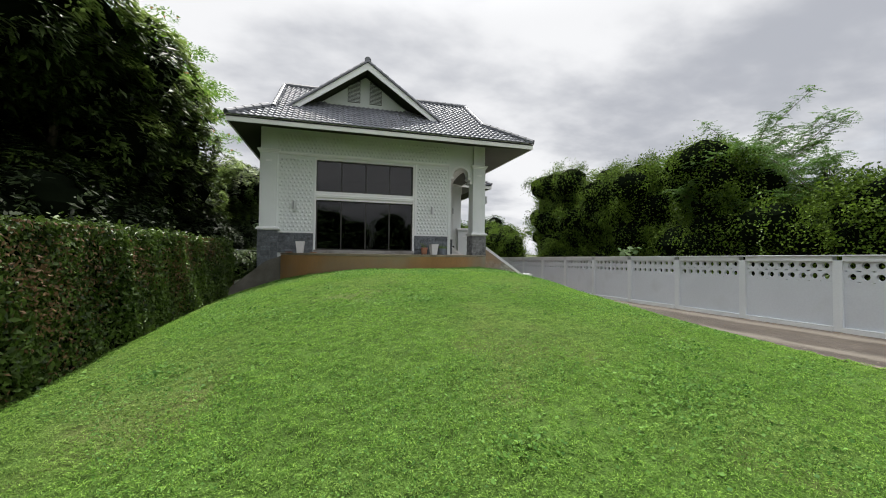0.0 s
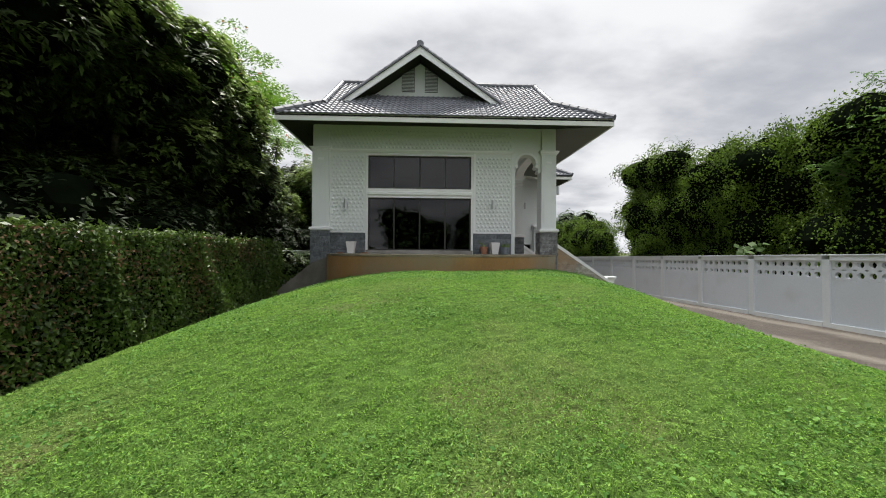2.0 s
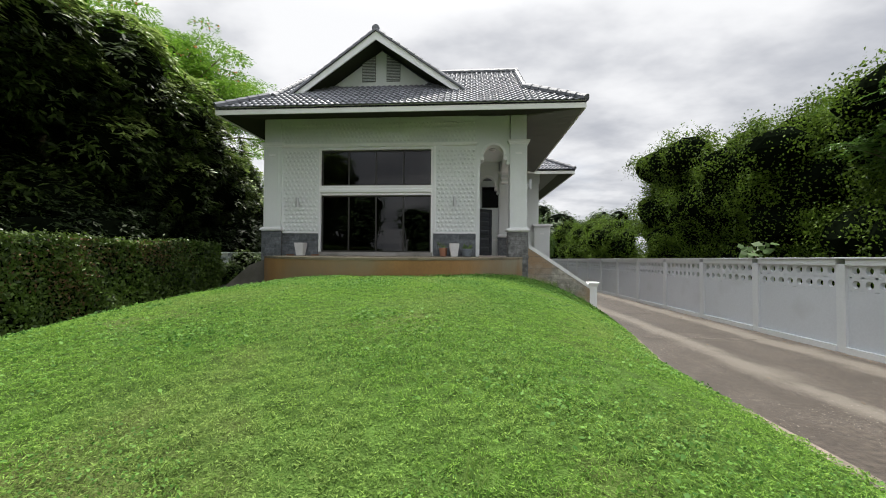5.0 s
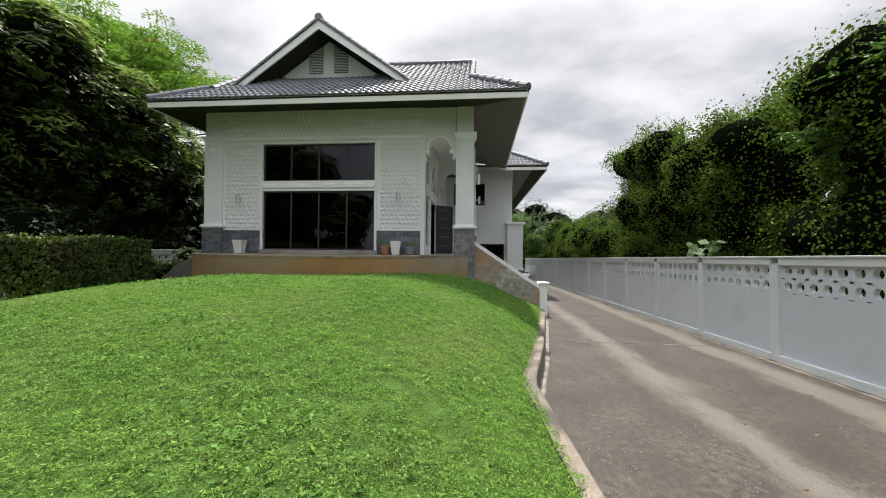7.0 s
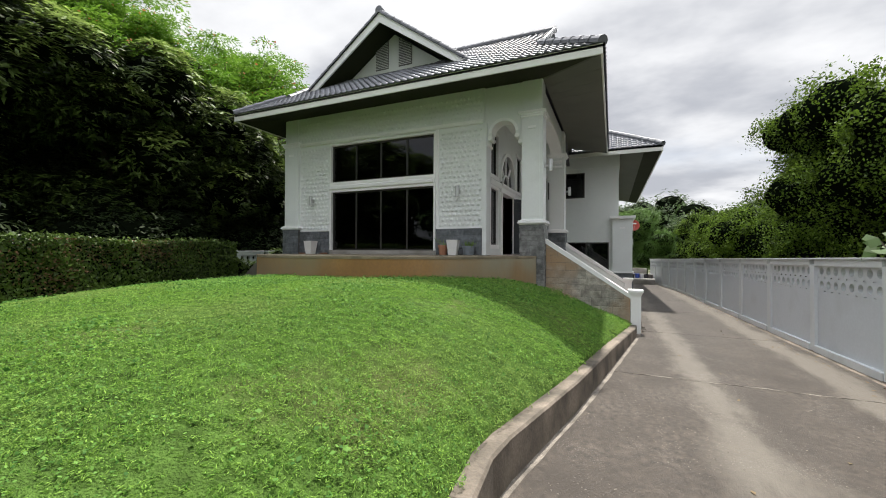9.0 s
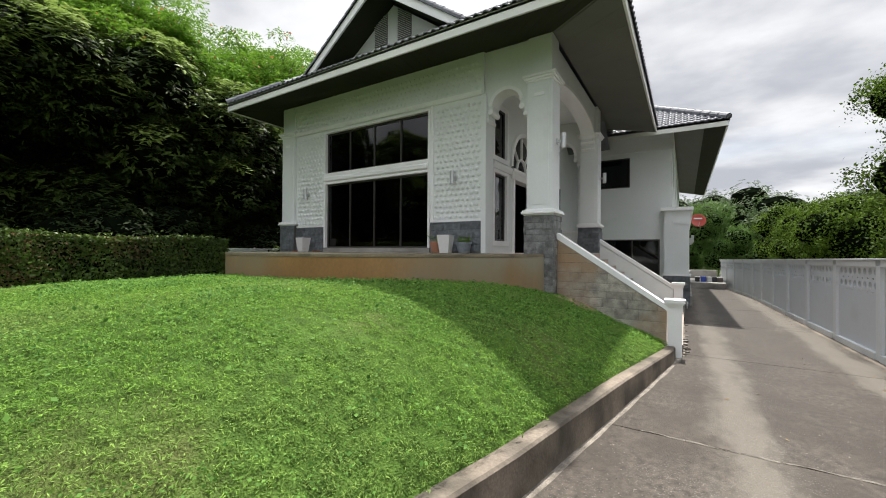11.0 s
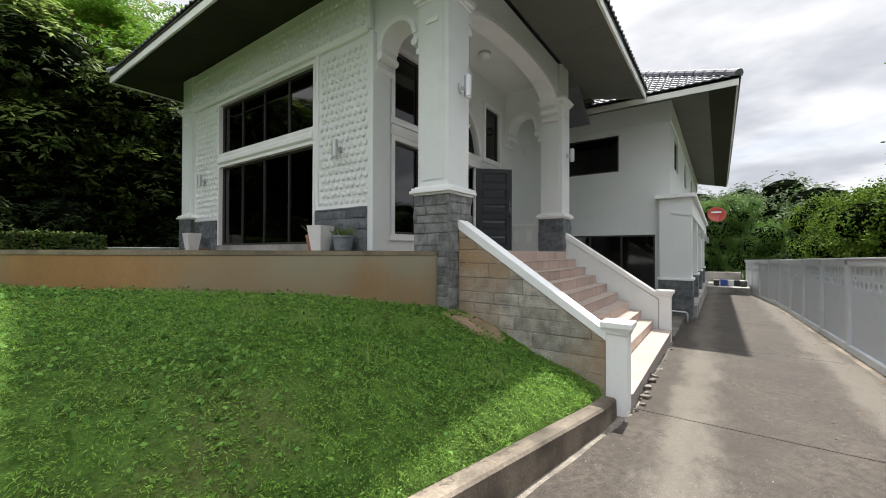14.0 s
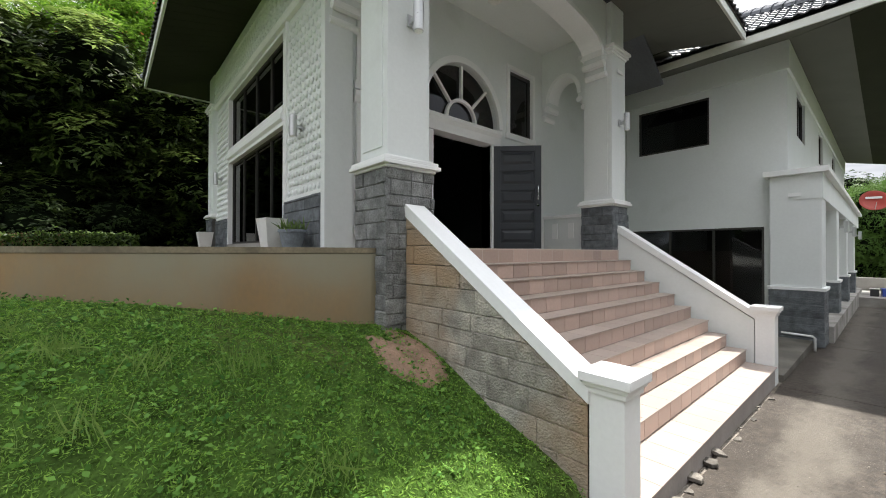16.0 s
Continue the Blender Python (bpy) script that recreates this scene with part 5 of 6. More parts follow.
# dark dense trees behind the hedge
TREES = [((-8.0, -1.0, 0), 10.5), ((-7.6, 4.0, 0), 10.0), ((-8.4, 8.5, 0), 9.6), ((-7.4, 12.5, 0), 8.7), ((-7.6, 16.5, 0), 7.2), ((-8.5, 21.5, 0), 7.2), ((-6.8, 27.0, 0), 7.4)]
for i, (b, h) in enumerate(TREES):
    r_ = np.random.default_rng(20 + i)
    bl = lumpy(r_, (b[0] - 1.8, b[0] + 2.0, b[1] - 2.2, b[1] + 2.2, h * 0.45, h * 0.85), 15, 1.1, 1.9) + lumpy(r_, (b[0] - 1.8, b[0] + 1.0, b[1] - 2.2, b[1] + 2.2, 1.0, h * 0.4), 7, 1.2, 1.7)
    tree("mango_tree", "large dense dark green mango tree behind the hedge", b, h, bl, LEAF_TREE, 40 + i, 6600, 9, 0.25, 0.16, 0.28, group="trees behind the hedge", whorl=True, ratio=0.28, lit_whorls=1500)
# lighter feathery tree behind: flat layered sprays of small leaflets
def flame_tree(base, top, reach, seed, n_br):
    r_ = np.random.default_rng(seed)
    t = thing("flame_tree", "taller bright green feathery tree behind the mango trees", "tree")
    x, y, z = base
    fork = Vector((x, y, z + top * 0.5))
    part("trunk", tube(bmesh.new(), [(x, y, z - 0.3), (x + 0.15, y - 0.1, z + top * 0.25), fork], 0.3, 0.2, 10), BARK, t, smooth=True)
    P, N, D = [], [], []
    F = []
    for k in range(n_br):
        a = k * 2.4 + r_.uniform(-0.3, 0.3)
        ln = reach * math.sqrt((k + 0.5) / n_br) * r_.uniform(0.8, 1.15)
        tip = Vector((x + ln * math.cos(a), y + ln * math.sin(a), z + top * (1.0 - 0.32 * (ln / reach) ** 2) * r_.uniform(0.86, 1.0)))
        mid = fork.lerp(tip, 0.55) + Vector((0, 0, 0.5))
        part("limb", tube(bmesh.new(), [fork, mid, tip], 0.07, 0.012, 6), BARK, t, smooth=True)
        for j in range(15):
            c = np.array(mid.lerp(tip, 0.2 + 0.85 * j / 15)) + r_.normal(0, 1, 3) * (0.55, 0.55, 0.16)
            m = 110
            b = r_.uniform(0, math.tau, m)
            rad = np.sqrt(r_.random(m)) * 0.62
            q = c + np.stack([rad * np.cos(b), rad * np.sin(b), r_.normal(0, 0.05, m) - 0.28 * rad ** 2], 1)
            P.append(q)
            D.append(np.stack([np.cos(b), np.sin(b), np.full(m, -0.35)], 1))
            N.append(np.tile((0.0, 0.0, 1.0), (m, 1)))
            if r_.random() < 0.16:
                F.append(q[:5] + (0, 0, 0.08))
    leaves("crown", np.concatenate(P), np.concatenate(N), 0.17, LEAF_LIGHT, t, r_, 0.30, droop=0.1, jitter=0.35, up=np.concatenate(D) * 2)
    F = np.concatenate(F)
    leaves("blossom", F, np.tile((0.0, 0.0, 1.0), (len(F), 1)), 0.12, BLOSSOM, t, r_, 0.8, label="sparse orange blossom")


BLOSSOM = leafy("orange_blossom", (0.40, 0.12, 0.05), (0.60, 0.22, 0.10), 0.6, 0.3)
flame_tree((-11.0, 19.5, 0), 12.9, 6.3, 61, 74)
flame_tree((-13.8, 14.0, 0), 15.2, 5.0, 62, 48)


def shrub_at(label, bl, seed, n, material, size=0.16, group="undergrowth shrubs"):
    r_ = np.random.default_rng(seed)
    s = thing("shrub", label, "shrub", group)
    x, y = bl[0][0], bl[0][1]
    part("stem", tube(bmesh.new(), [(x, y, -0.3), (x, y, bl[0][2])], 0.05, 0.03, 6), BARK, s)
    core_mesh("inner_crown", bl, s)
    p, nr = blob_points(r_, n, bl)
    p, f, d = rosettes(r_, p, nr, 6, size)
    leaves("foliage", p, f, size, material, s, r_, 0.35, droop=0, jitter=0.3, up=d * 2)


for i in range(12):
    r_ = np.random.default_rng(70 + i)
    y = -1.0 + i * 2.3
    shrub_at("shrub behind the hedge, leaves coloured dark for the shade", lumpy(r_, (-5.9, -5.0, y - 0.8, y + 0.8, 0.6, 2.6), 5, 0.7, 1.1), 400 + i, 900, LEAF_SHADE)
for i in range(5):
    r_ = np.random.default_rng(85 + i)
    y = 13.9 + i * 1.3
    shrub_at("low leafy green bush beyond the terrace end", lumpy(r_, (-3.9, -3.4, y - 0.5, y + 0.5, 1.0, 1.55), 4, 0.35, 0.5), 420 + i, 420, LEAF_HEDGE, 0.10, "low bushes")

# vine-covered bank beyond the fence
TOPS = [(-6, 4.5), (-1.5, 4.5), (3, 4.4), (7.6, 4.6), (12, 6.5), (16.5, 7.0), (20.6, 7.3), (23.8, 7.3), (31, 5.0), (35.5, 5.2), (40, 5.4)]
for i, (y, top) in enumerate(TOPS):
    r_ = np.random.default_rng(90 + i)
    x = fence_x(min(y, 30)) + (0.9 if 3 < i < 8 else 0.3)
    bl = lumpy(r_, (x + 1.9, x + 4.0, y - 1.9, y + 1.9, 0.9, top - 1.8), 13, 1.0, 1.4) + lumpy(r_, (x + 1.7, x + 3.8, y - 1.8, y + 1.8, top - 1.9, top - 0.9), 9, 0.8, 1.2)
    if i == 7:  # steep leafy end of the tall thickets
        bl = [q for q in bl if q[1] < y + 0.9] + lumpy(r_, (x + 2.0, x + 3.6, y + 0.5, y + 0.9, 0.4, top - 1.8), 12, 0.8, 1.1)
    if i > 7:
        bl = lumpy(r_, (x + 2.2, x + 4.2, y - 1.9, y + 1.9, 0.4, top - 1.2), 16, 0.8, 1.2)
    s = thing("vine_thicket", "tall thicket smothered in green vines behind the fence", "thicket", "vine thickets behind the fence")
    part("trunk", tube(bmesh.new(), [(x + 3.4, y, -0.9), (x + 3.5, y + 0.1, 1.5), (x + 3.3, y, 3.2)], 0.15, 0.08, 8), BARK, s)
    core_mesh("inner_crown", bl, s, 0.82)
    # small knots of growth on the large masses break the outline
    kp, kn = blob_points(r_, 70, bl, 0.05)
    kr = r_.uniform(0.22, 0.5, 70)
    knots = [(*(p_ + n_ * 0.1), r1, r1, r1 * 0.8) for p_, n_, r1 in zip(kp, kn, kr)]
    near = 2 < i < 8
    p, nr = blob_points(r_, 5200 if near else 2900, bl, 0.28)
    p2, nr2 = blob_points(r_, 3400 if near else 1800, knots, 0.4)
    p, nr = clumps(r_, np.concatenate([p, p2]), np.concatenate([nr, nr2]), 7, 0.13)
    leaves("foliage", p, nr, 0.085 if near else 0.11, LEAF_VINE, s, r_, 0.62)
    if i < 8:
        # trailing strands down the face and loose sprigs on top
        ok = kn[:, 0] < 0.2
        strands = [q + np.stack([r_.normal(0, 0.04, 26) - 0.10, r_.normal(0, 0.05, 26), -np.linspace(0, r_.uniform(0.7, 1.7), 26)], 1) for q in kp[ok][:26]]
        top_ = kp[kn[:, 2] > 0.4][:16]
        sprigs = [q + np.stack([np.linspace(0, r_.normal(0, 0.35), 14), np.linspace(0, r_.normal(0, 0.35), 14), np.linspace(0.1, r_.uniform(0.45, 0.9), 14)], 1) + r_.normal(0, 0.035, (14, 3)) for q in top_]
        both = np.concatenate(strands + sprigs)
        leaves("trailing_vines", both, np.tile((-0.7, 0.0, 0.6), (len(both), 1)), 0.09, LEAF_SPRIG, s, r_, 0.6, label="bright trailing vine strands")


def feather_tree(base, top, spread, seed, n_br, label):
    """Thin open tree with long branches hung with feathery sprays."""
    r_ = np.random.default_rng(seed)
    t = thing("leucaena_tree", label, "tree", "thin feathery trees")
    x, y, z = base
    part("trunk", tube(bmesh.new(), [(x, y, z), (x + 0.15, y, z + top * 0.35), (x - 0.1, y + 0.1, z + top * 0.7)], 0.09, 0.04, 8), BARK, t, smooth=True)
    P, N, D = [], [], []
    for k in range(n_br):
        a = r_.uniform(0, math.tau)
        z0 = z + top * r_.uniform(0.4, 0.75)
        ln = spread * r_.uniform(0.6, 1.1)
        tip = Vector((x + ln * math.cos(a), y + ln * math.sin(a), min(z0 + ln * r_.uniform(0.5, 1.3), top)))
        st = Vector((x, y, z0))
        mid = (st + tip) / 2 + Vector((0, 0, 0.25))
        part("limb", tube(bmesh.new(), [st, mid, tip], 0.025, 0.006, 5), BARK, t)
        for f in np.linspace(0.25, 1.0, 16):
            c = st.lerp(tip, f) + Vector((0, 0, 0.25 * math.sin(f * math.pi)))
            for q in range(3):
                b_ = r_.uniform(0, math.tau)
                d = np.array((math.cos(b_), math.sin(b_), r_.uniform(-0.5, 0.5)))
                d /= np.linalg.norm(d)
                sd = np.cross(d, (0, 0, 1.0))
                for g in np.linspace(0.05, 0.45, 12):
                    for s_ in (-1, 1):
                        P.append(np.array(c) + d * g + sd * s_ * 0.035 - np.array((0, 0, 0.3 * g * g)))
                        N.append((0, 0, 1.0))
                        D.append(sd * s_)
    leaves("crown", np.array(P), np.array(N), 0.085, LEAF_FEATHER, t, r_, 0.3, droop=0.2, jitter=0.3, up=np.array(D) * 2)


feather_tree((17.0, 12.6, -0.3), 8.4, 2.2, 301, 34, "thin airy feathery tree rising behind the vines")
feather_tree((16.0, 10.6, -0.3), 7.4, 2.0, 302, 26, "thin airy feathery tree rising behind the vines")
feather_tree((14.3, 12.0, -0.3), 7.2, 1.7, 303, 24, "bright feathery sapling among the vines by the fence")
feather_tree((15.4, 8.6, -0.3), 5.6, 1.7, 304, 24, "bright feathery sapling among the vines by the fence")

# large-leaved weed leaning over the fence
big = thing("broad_leaf_plant", "pale large-leaved plant leaning over the fence top", "plant")
part("stem", tube(bmesh.new(), [(11.5, 12.9, 0.0), (11.3, 12.8, 1.7), (11.0, 12.7, 2.05)], 0.02, 0.01, 6), BARK, big)
r_ = np.random.default_rng(7)
bp3 = np.column_stack([r_.uniform(10.85, 11.5, 18), r_.uniform(12.4, 13.3, 18), r_.uniform(1.80, 2.15, 18)])
BIGLEAF = leafy("pale_big_leaf", (0.04, 0.08, 0.02), (0.10, 0.16, 0.05), 0.6, 0.3, 0.2)
for k in range(18):
    leaves("leaf", bp3[k:k + 1], np.array([(-0.5, -0.6, 0.8)]), 0.22, BIGLEAF, big, r_, 0.75, jitter=0.35)

# bamboo and trees closing the far end
for i, (x, y, w, top, m_, lab, nm) in enumerate(((10.0, 43.5, 1.7, 6.0, LEAF_BAMBOO, "feathery bright green bamboo clump past the drive's end", "bamboo"), (7.6, 44.5, 1.6, 5.6, LEAF_BAMBOO, "feathery bright green bamboo clump past the drive's end", "bamboo"))):
    r_ = np.random.default_rng(500 + i)
    t = thing(nm, lab, "bamboo", "bamboo clumps")
    for k in range(16):
        a = r_.uniform(0, math.tau)
        part("cane", tube(bmesh.new(), [(x + 0.3 * math.cos(a), y + 0.3 * math.sin(a), -0.8), (x + 0.7 * math.cos(a), y + 0.7 * math.sin(a), top * 0.6), (x + w * math.cos(a), y + w * math.sin(a), top * 0.95)], 0.035, 0.01, 6), LEAF_BAMBOO, t)
    bl = lumpy(r_, (x - w, x + w, y - w, y + w, 0.6, top - 1.0), 16, 0.8, 1.2)
    core_mesh("inner_crown", bl, t, 0.7)
    p, nr = blob_points(r_, 5000, bl, 0.3)
    p, nr = clumps(r_, p, nr, 5, 0.15)
    leaves("foliage", p, nr, 0.22, m_, t, r_, 0.16, droop=0.8)
FAR = [(7.5, 61, 10), (12.5, 60, 9.6), (2, 58, 9), (13.2, 47, 6.0), (16, 52, 7), (-6, 50, 9), (22, 55, 8), (-13, 38, 9), (-4.5, 36, 8), (-16, 30, 9), (-15, 12, 10), (-14, 0, 10), (-10, -14, 9), (0, -18, 7), (9, -20, 7), (17, -14, 6), (28, 40, 8), (26, 20, 7)]
for i, (x, y, h) in enumerate(FAR):
    r_ = np.random.default_rng(130 + i)
    bl = lumpy(r_, (x - 3, x + 3, y - 2, y + 2, h * 0.15, h * 0.82), 15, 1.5, 2.4)
    tree("far_tree", "round green tree at the far edge of the grounds", (x, y, -0.5), h, bl, LEAF_FAR, 160 + i, 2200, 7, 0.30, 0.25, 0.2, group="far trees", whorl=True)

# ---- stone facing ----
def clip_poly(pts, a, b, c):
    """Keeps the part of a polygon where a*u + b*z <= c."""
    out = []
    for p, q in zip(pts, pts[1:] + pts[:1]):
        fp, fq = a * p[0] + b * p[1] - c, a * q[0] + b * q[1] - c
        if fp <= 0:
            out.append(p)
        if fp * fq < 0:
            t = fp / (fp - fq)
            out.append((p[0] + t * (q[0] - p[0]), p[1] + t * (q[1] - p[1])))
    return out


def stone_face(rng, axis, sign, a, u0, u1, z0, z1, bh, bw, parent, material, limit=None, thick=0.028):
    """Split-faced blocks in running bond on a wall face at a, each with its own depth."""
    z, row = z0, 0
    while z < z1 - 0.03:
        h = min(bh * rng.uniform(0.75, 1.25), z1 - z)
        u = u0 - (bw * 0.5 if row % 2 else 0) - rng.uniform(0, 0.08)
        while u < u1 - 0.02:
            w = bw * rng.uniform(0.55, 1.5)
            ua, ub = max(u, u0), min(u + w, u1)
            u += w
            if ub - ua < 0.04:
                continue
            g = 0.0025
            pts = [(ua + g, z + g), (ub - g, z + g), (ub - g, z + h - g), (ua + g, z + h - g)]
            if limit:
                pts = clip_poly(pts, *limit)
            if len(pts) < 3:
                continue
            d = thick * rng.uniform(0.55, 1.0)
            cu, cz = sum(p[0] for p in pts) / len(pts), sum(p[1] for p in pts) / len(pts)
            bm = bmesh.new()

            def at(p, dep):
                s = a + sign * dep
                return (s, p[0], p[1]) if axis == "x" else (p[0], s, p[1])
            back = [bm.verts.new(at(p, -0.005)) for p in pts]
            rim = [bm.verts.new(at(p, d * 0.55)) for p in pts]
            face = [bm.verts.new(at((cu + (p[0] - cu) * 0.93 + rng.normal(0, 0.003), cz + (p[1] - cz) * 0.90 + rng.normal(0, 0.003)), d * rng.uniform(0.75, 1.15))) for p in pts]
            mid = bm.verts.new(at((cu + rng.normal(0, 0.02), cz + rng.normal(0, 0.01)), d * rng.uniform(0.9, 1.3)))
            k = len(pts)
            for i in range(k):
                j = (i + 1) % k
                bm.faces.new((back[i], back[j], rim[j], rim[i]))
                bm.faces.new((rim[i], rim[j], face[j], face[i]))
                bm.faces.new((face[i], face[j], mid))
            part("stone", bm, material, parent)
        z += h
        row += 1


srng = random.Random(4)


class Rng:
    def uniform(self, a, b):
        return srng.uniform(a, b)

    def normal(self, a, b):
        return srng.gauss(a, b)


R_ = Rng()
# column bases
for (x0, x1, y0, y1), col, zb in zip(COLS, COLOBS, (0.3, 1.4, 0.2)):
    base = part("column_base", boxed(x0 - 0.02, x1 + 0.02, y0 - 0.02, y1 + 0.02, zb - 0.3, 2.50), MORTAR, col)
    stone_face(R_, "y", -1, y0 - 0.02, x0 - 0.04, x1 + 0.04, zb, 2.5, 0.135, 0.27, col, STONE if x0 > 0 and y0 < 16 else SLATE)
    if x0 > 0:
        stone_face(R_, "x", 1, x1 + 0.02, y0 - 0.04, y1 + 0.04, zb, 2.5, 0.135, 0.27, col, STONE if y0 < 16 else SLATE)
    stone_face(R_, "x", -1, x0 - 0.02, y0 - 0.04, y1 + 0.04, 1.72, 2.5, 0.135, 0.27, col, STONE if x0 > 0 and y0 < 16 else SLATE)
# slate skirting of the front wall
skirt = part("slate_skirting", boxed(-2.0, WIN[0] - 0.02, WY - 0.02, WY, FLOOR, 2.43), MORTAR, house)
part("slate_skirting", boxed(WIN[1] + 0.02, 4.29, WY - 0.02, WY, FLOOR, 2.43), MORTAR, house)
stone_face(R_, "y", -1, WY - 0.02, -2.0, WIN[0] - 0.02, FLOOR, 2.44, 0.12, 0.34, skirt, SLATE, thick=0.03)
stone_face(R_, "y", -1, WY - 0.02, WIN[1] + 0.02, 4.30, FLOOR, 2.44, 0.18, 0.42, skirt, SLATE, thick=0.03)
# stair side wall
slope = (2.155 - 0.84) / (7.84 - 5.88)
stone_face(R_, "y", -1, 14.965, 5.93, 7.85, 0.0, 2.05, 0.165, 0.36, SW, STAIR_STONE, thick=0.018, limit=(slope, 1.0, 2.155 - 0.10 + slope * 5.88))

# embossed render on both sides of the window
bm = bmesh.new()
lathe(bm, [(0.048, 0.0), (0.045, 0.014), (0.031, 0.026), (0.012, 0.031)], 10)
proto = part("boss", bm, WHITE, house.children[0], smooth=True)
proto.matrix_basis = pose(3.1, WY, 2.55, 90)
bv, bf = [v.co.copy() for v in proto.data.vertices], [tuple(p.vertices) for p in proto.data.polygons]
small_v, small_f = [], []
n_boss = 0
for u0, u1, zb, zt, yy in ((3.06, 4.27, 2.55, 5.2, WY), (-1.95, -0.82, 2.55, 5.2, WY), (-2.0, 4.3, 5.40, 6.16, WY - 0.05)):
    rows_ = int((zt - zb + 0.03) / 0.132)
    cols_ = int((u1 - u0) / 0.132)
    for r in range(rows_):
        for c in range(cols_):
            x = u0 + (c + 0.3 + (0.4 if r % 2 else 0)) * (u1 - u0) / cols_
            z = zb + r * 0.132
            m = pose(x, yy, z, 90)
            if n_boss < 298:
                share("boss", proto.data, m, house.children[0])
                n_boss += 1
            else:
                q = len(small_v)
                small_v += [m @ v for v in bv]
                small_f += [tuple(q + k for k in p) for p in bf]
me = bpy.data.meshes.new("relief")
me.from_pydata(small_v, [], small_f)
me.materials.append(WHITE)
rr = new("relief", me)
rr.parent = house.children[0]
tagged(rr, kind="stuff")
part("panel_frame", boxed(2.96, 3.03, WY - 0.035, WY, 2.45, 5.27), TRIM, house)
part("panel_frame", boxed(-2.0, -0.8, WY - 0.03, WY, 2.44, 2.49), TRIM, house)
part("panel_frame", boxed(3.03, 4.30, WY - 0.03, WY, 2.44, 2.49), TRIM, house)
part("string_course", prism(bmesh.new(), [(WY - 0.09, 5.31), (WY - 0.09, 5.27), (WY - 0.06, 5.22), (WY, 5.22), (WY, 5.31)], "x", -2.0, 4.33), TRIM, house)


# ---- wall lamps ----
def wall_lamp(m):
    """Up-and-down cylinder lamp on a small bracket."""
    lamp = thing("wall_lamp", "grey metal cylinder lamp on the white wall", "wall lamp", "cylinder wall lamps")
    bm = bmesh.new()
    lathe(bm, [(0.045, -0.15), (0.052, -0.145), (0.052, 0.145), (0.045, 0.15)], 20, (0, -0.13, 0))
    part("body", bm, METAL, lamp, smooth=False)
    bm = bmesh.new()
    lathe(bm, [(0.040, -0.154), (0.042, -0.151)], 20, (0, -0.13, 0))
    part("lens", bm, LAMP_GLASS, lamp, "frosted glass lens")
    part("bracket", boxed(-0.02, 0.02, -0.09, 0.0, -0.035, 0.015, 0.004), METAL, lamp)
    part("back_plate", boxed(-0.045, 0.045, -0.012, 0.0, -0.06, 0.06, 0.004), METAL, lamp)
    lamp.matrix_basis = m
    return lamp


wl0 = wall_lamp(pose(3.63, WY - 0.01, 3.44))
copy_thing(wl0, pose(-1.43, WY - 0.01, 3.42))
copy_thing(wl0, pose(5.895, 15.03, 4.02, 0, 0, 90))
copy_thing(wl0, pose(5.895, 19.72, 4.02, 0, 0, 90))
for y in (26.2, 29.8, 33.8):
    copy_thing(wl0, pose(8.26, y + 0.9, 2.35, 0, 0, 90))
cl = thing("ceiling_lamp", "round white ceiling lamp under the porch", "ceiling lamp")
part("base", lathe(bmesh.new(), [(0.13, 0.0), (0.13, -0.03), (0.12, -0.04)], 24), METAL, cl)
part("diffuser", lathe(bmesh.new(), [(0.12, -0.041), (0.115, -0.07), (0.08, -0.1), (0.03, -0.112)], 24), LAMP_GLASS, cl, smooth=True)
cl.matrix_basis = pose(4.95, 17.4, 5.80)


# ---- pots on the terrace ----
WHITE_POT = mat("white_glazed_pot", (0.74, 0.74, 0.72), 0.4, 0.05, 4, 40, 0.03, stain=(0.5, 0.49, 0.45), stain_at=(0.6, 0.85), stain_scale=4)
TERRA = mat("terracotta", (0.42, 0.20, 0.12), 0.8, 0.15, 5, 40, 0.15)
BLUE_POT = mat("blue_grey_pot", (0.20, 0.23, 0.26), 0.5, 0.25, 8, 60, 0.2)
POT_LEAF = leafy("pot_plant_leaf", (0.10, 0.18, 0.04), (0.30, 0.38, 0.14), 0.5, 0.3)


def square_pot(x, y, top=0.15, bot=0.10, h=0.40, rot=0.0, category="planter"):
    p = thing("planter", "tapered square white planter standing on the terrace", "planter", "white planters")
    bm = bmesh.new()
    prof = [(bot, 0), (top, h), (top - 0.018, h), (top - 0.025, h - 0.06)]
    rings = [[bm.verts.new((sx * r, sy * r, z)) for sx, sy in ((-1, -1), (1, -1), (1, 1), (-1, 1))] for r, z in prof]
    for q, w in zip(rings, rings[1:]):
        for k in range(4):
            bm.faces.new((q[k], q[(k + 1) % 4], w[(k + 1) % 4], w[k]))
    bm.faces.new(rings[0][::-1])
    part("body", bm, WHITE_POT, p)
    part("soil", boxed(-top + 0.025, top - 0.025, -top + 0.025, top - 0.025, h - 0.07, h - 0.062), SOIL, p)
    p.matrix_basis = pose(x, y, FLOOR, 0, 0, rot)
    return p


def round_pot(x, y, r, h, material, label, name="flower_pot"):
    p = thing(name, label, "flower pot")
    part("body", lathe(bmesh.new(), [(r * 0.68, 0), (r * 0.74, 0.01), (r * 0.96, h * 0.85), (r * 1.06, h * 0.86), (r * 1.06, h), (r * 0.93, h), (r * 0.9, h * 0.9)], 24), material, p, smooth=False)
    part("soil", lathe(bmesh.new(), [(r * 0.9, h * 0.88), (r * 0.88, h * 0.9)], 24), SOIL, p)
    p.matrix_basis = pose(x, y, FLOOR)
    return p


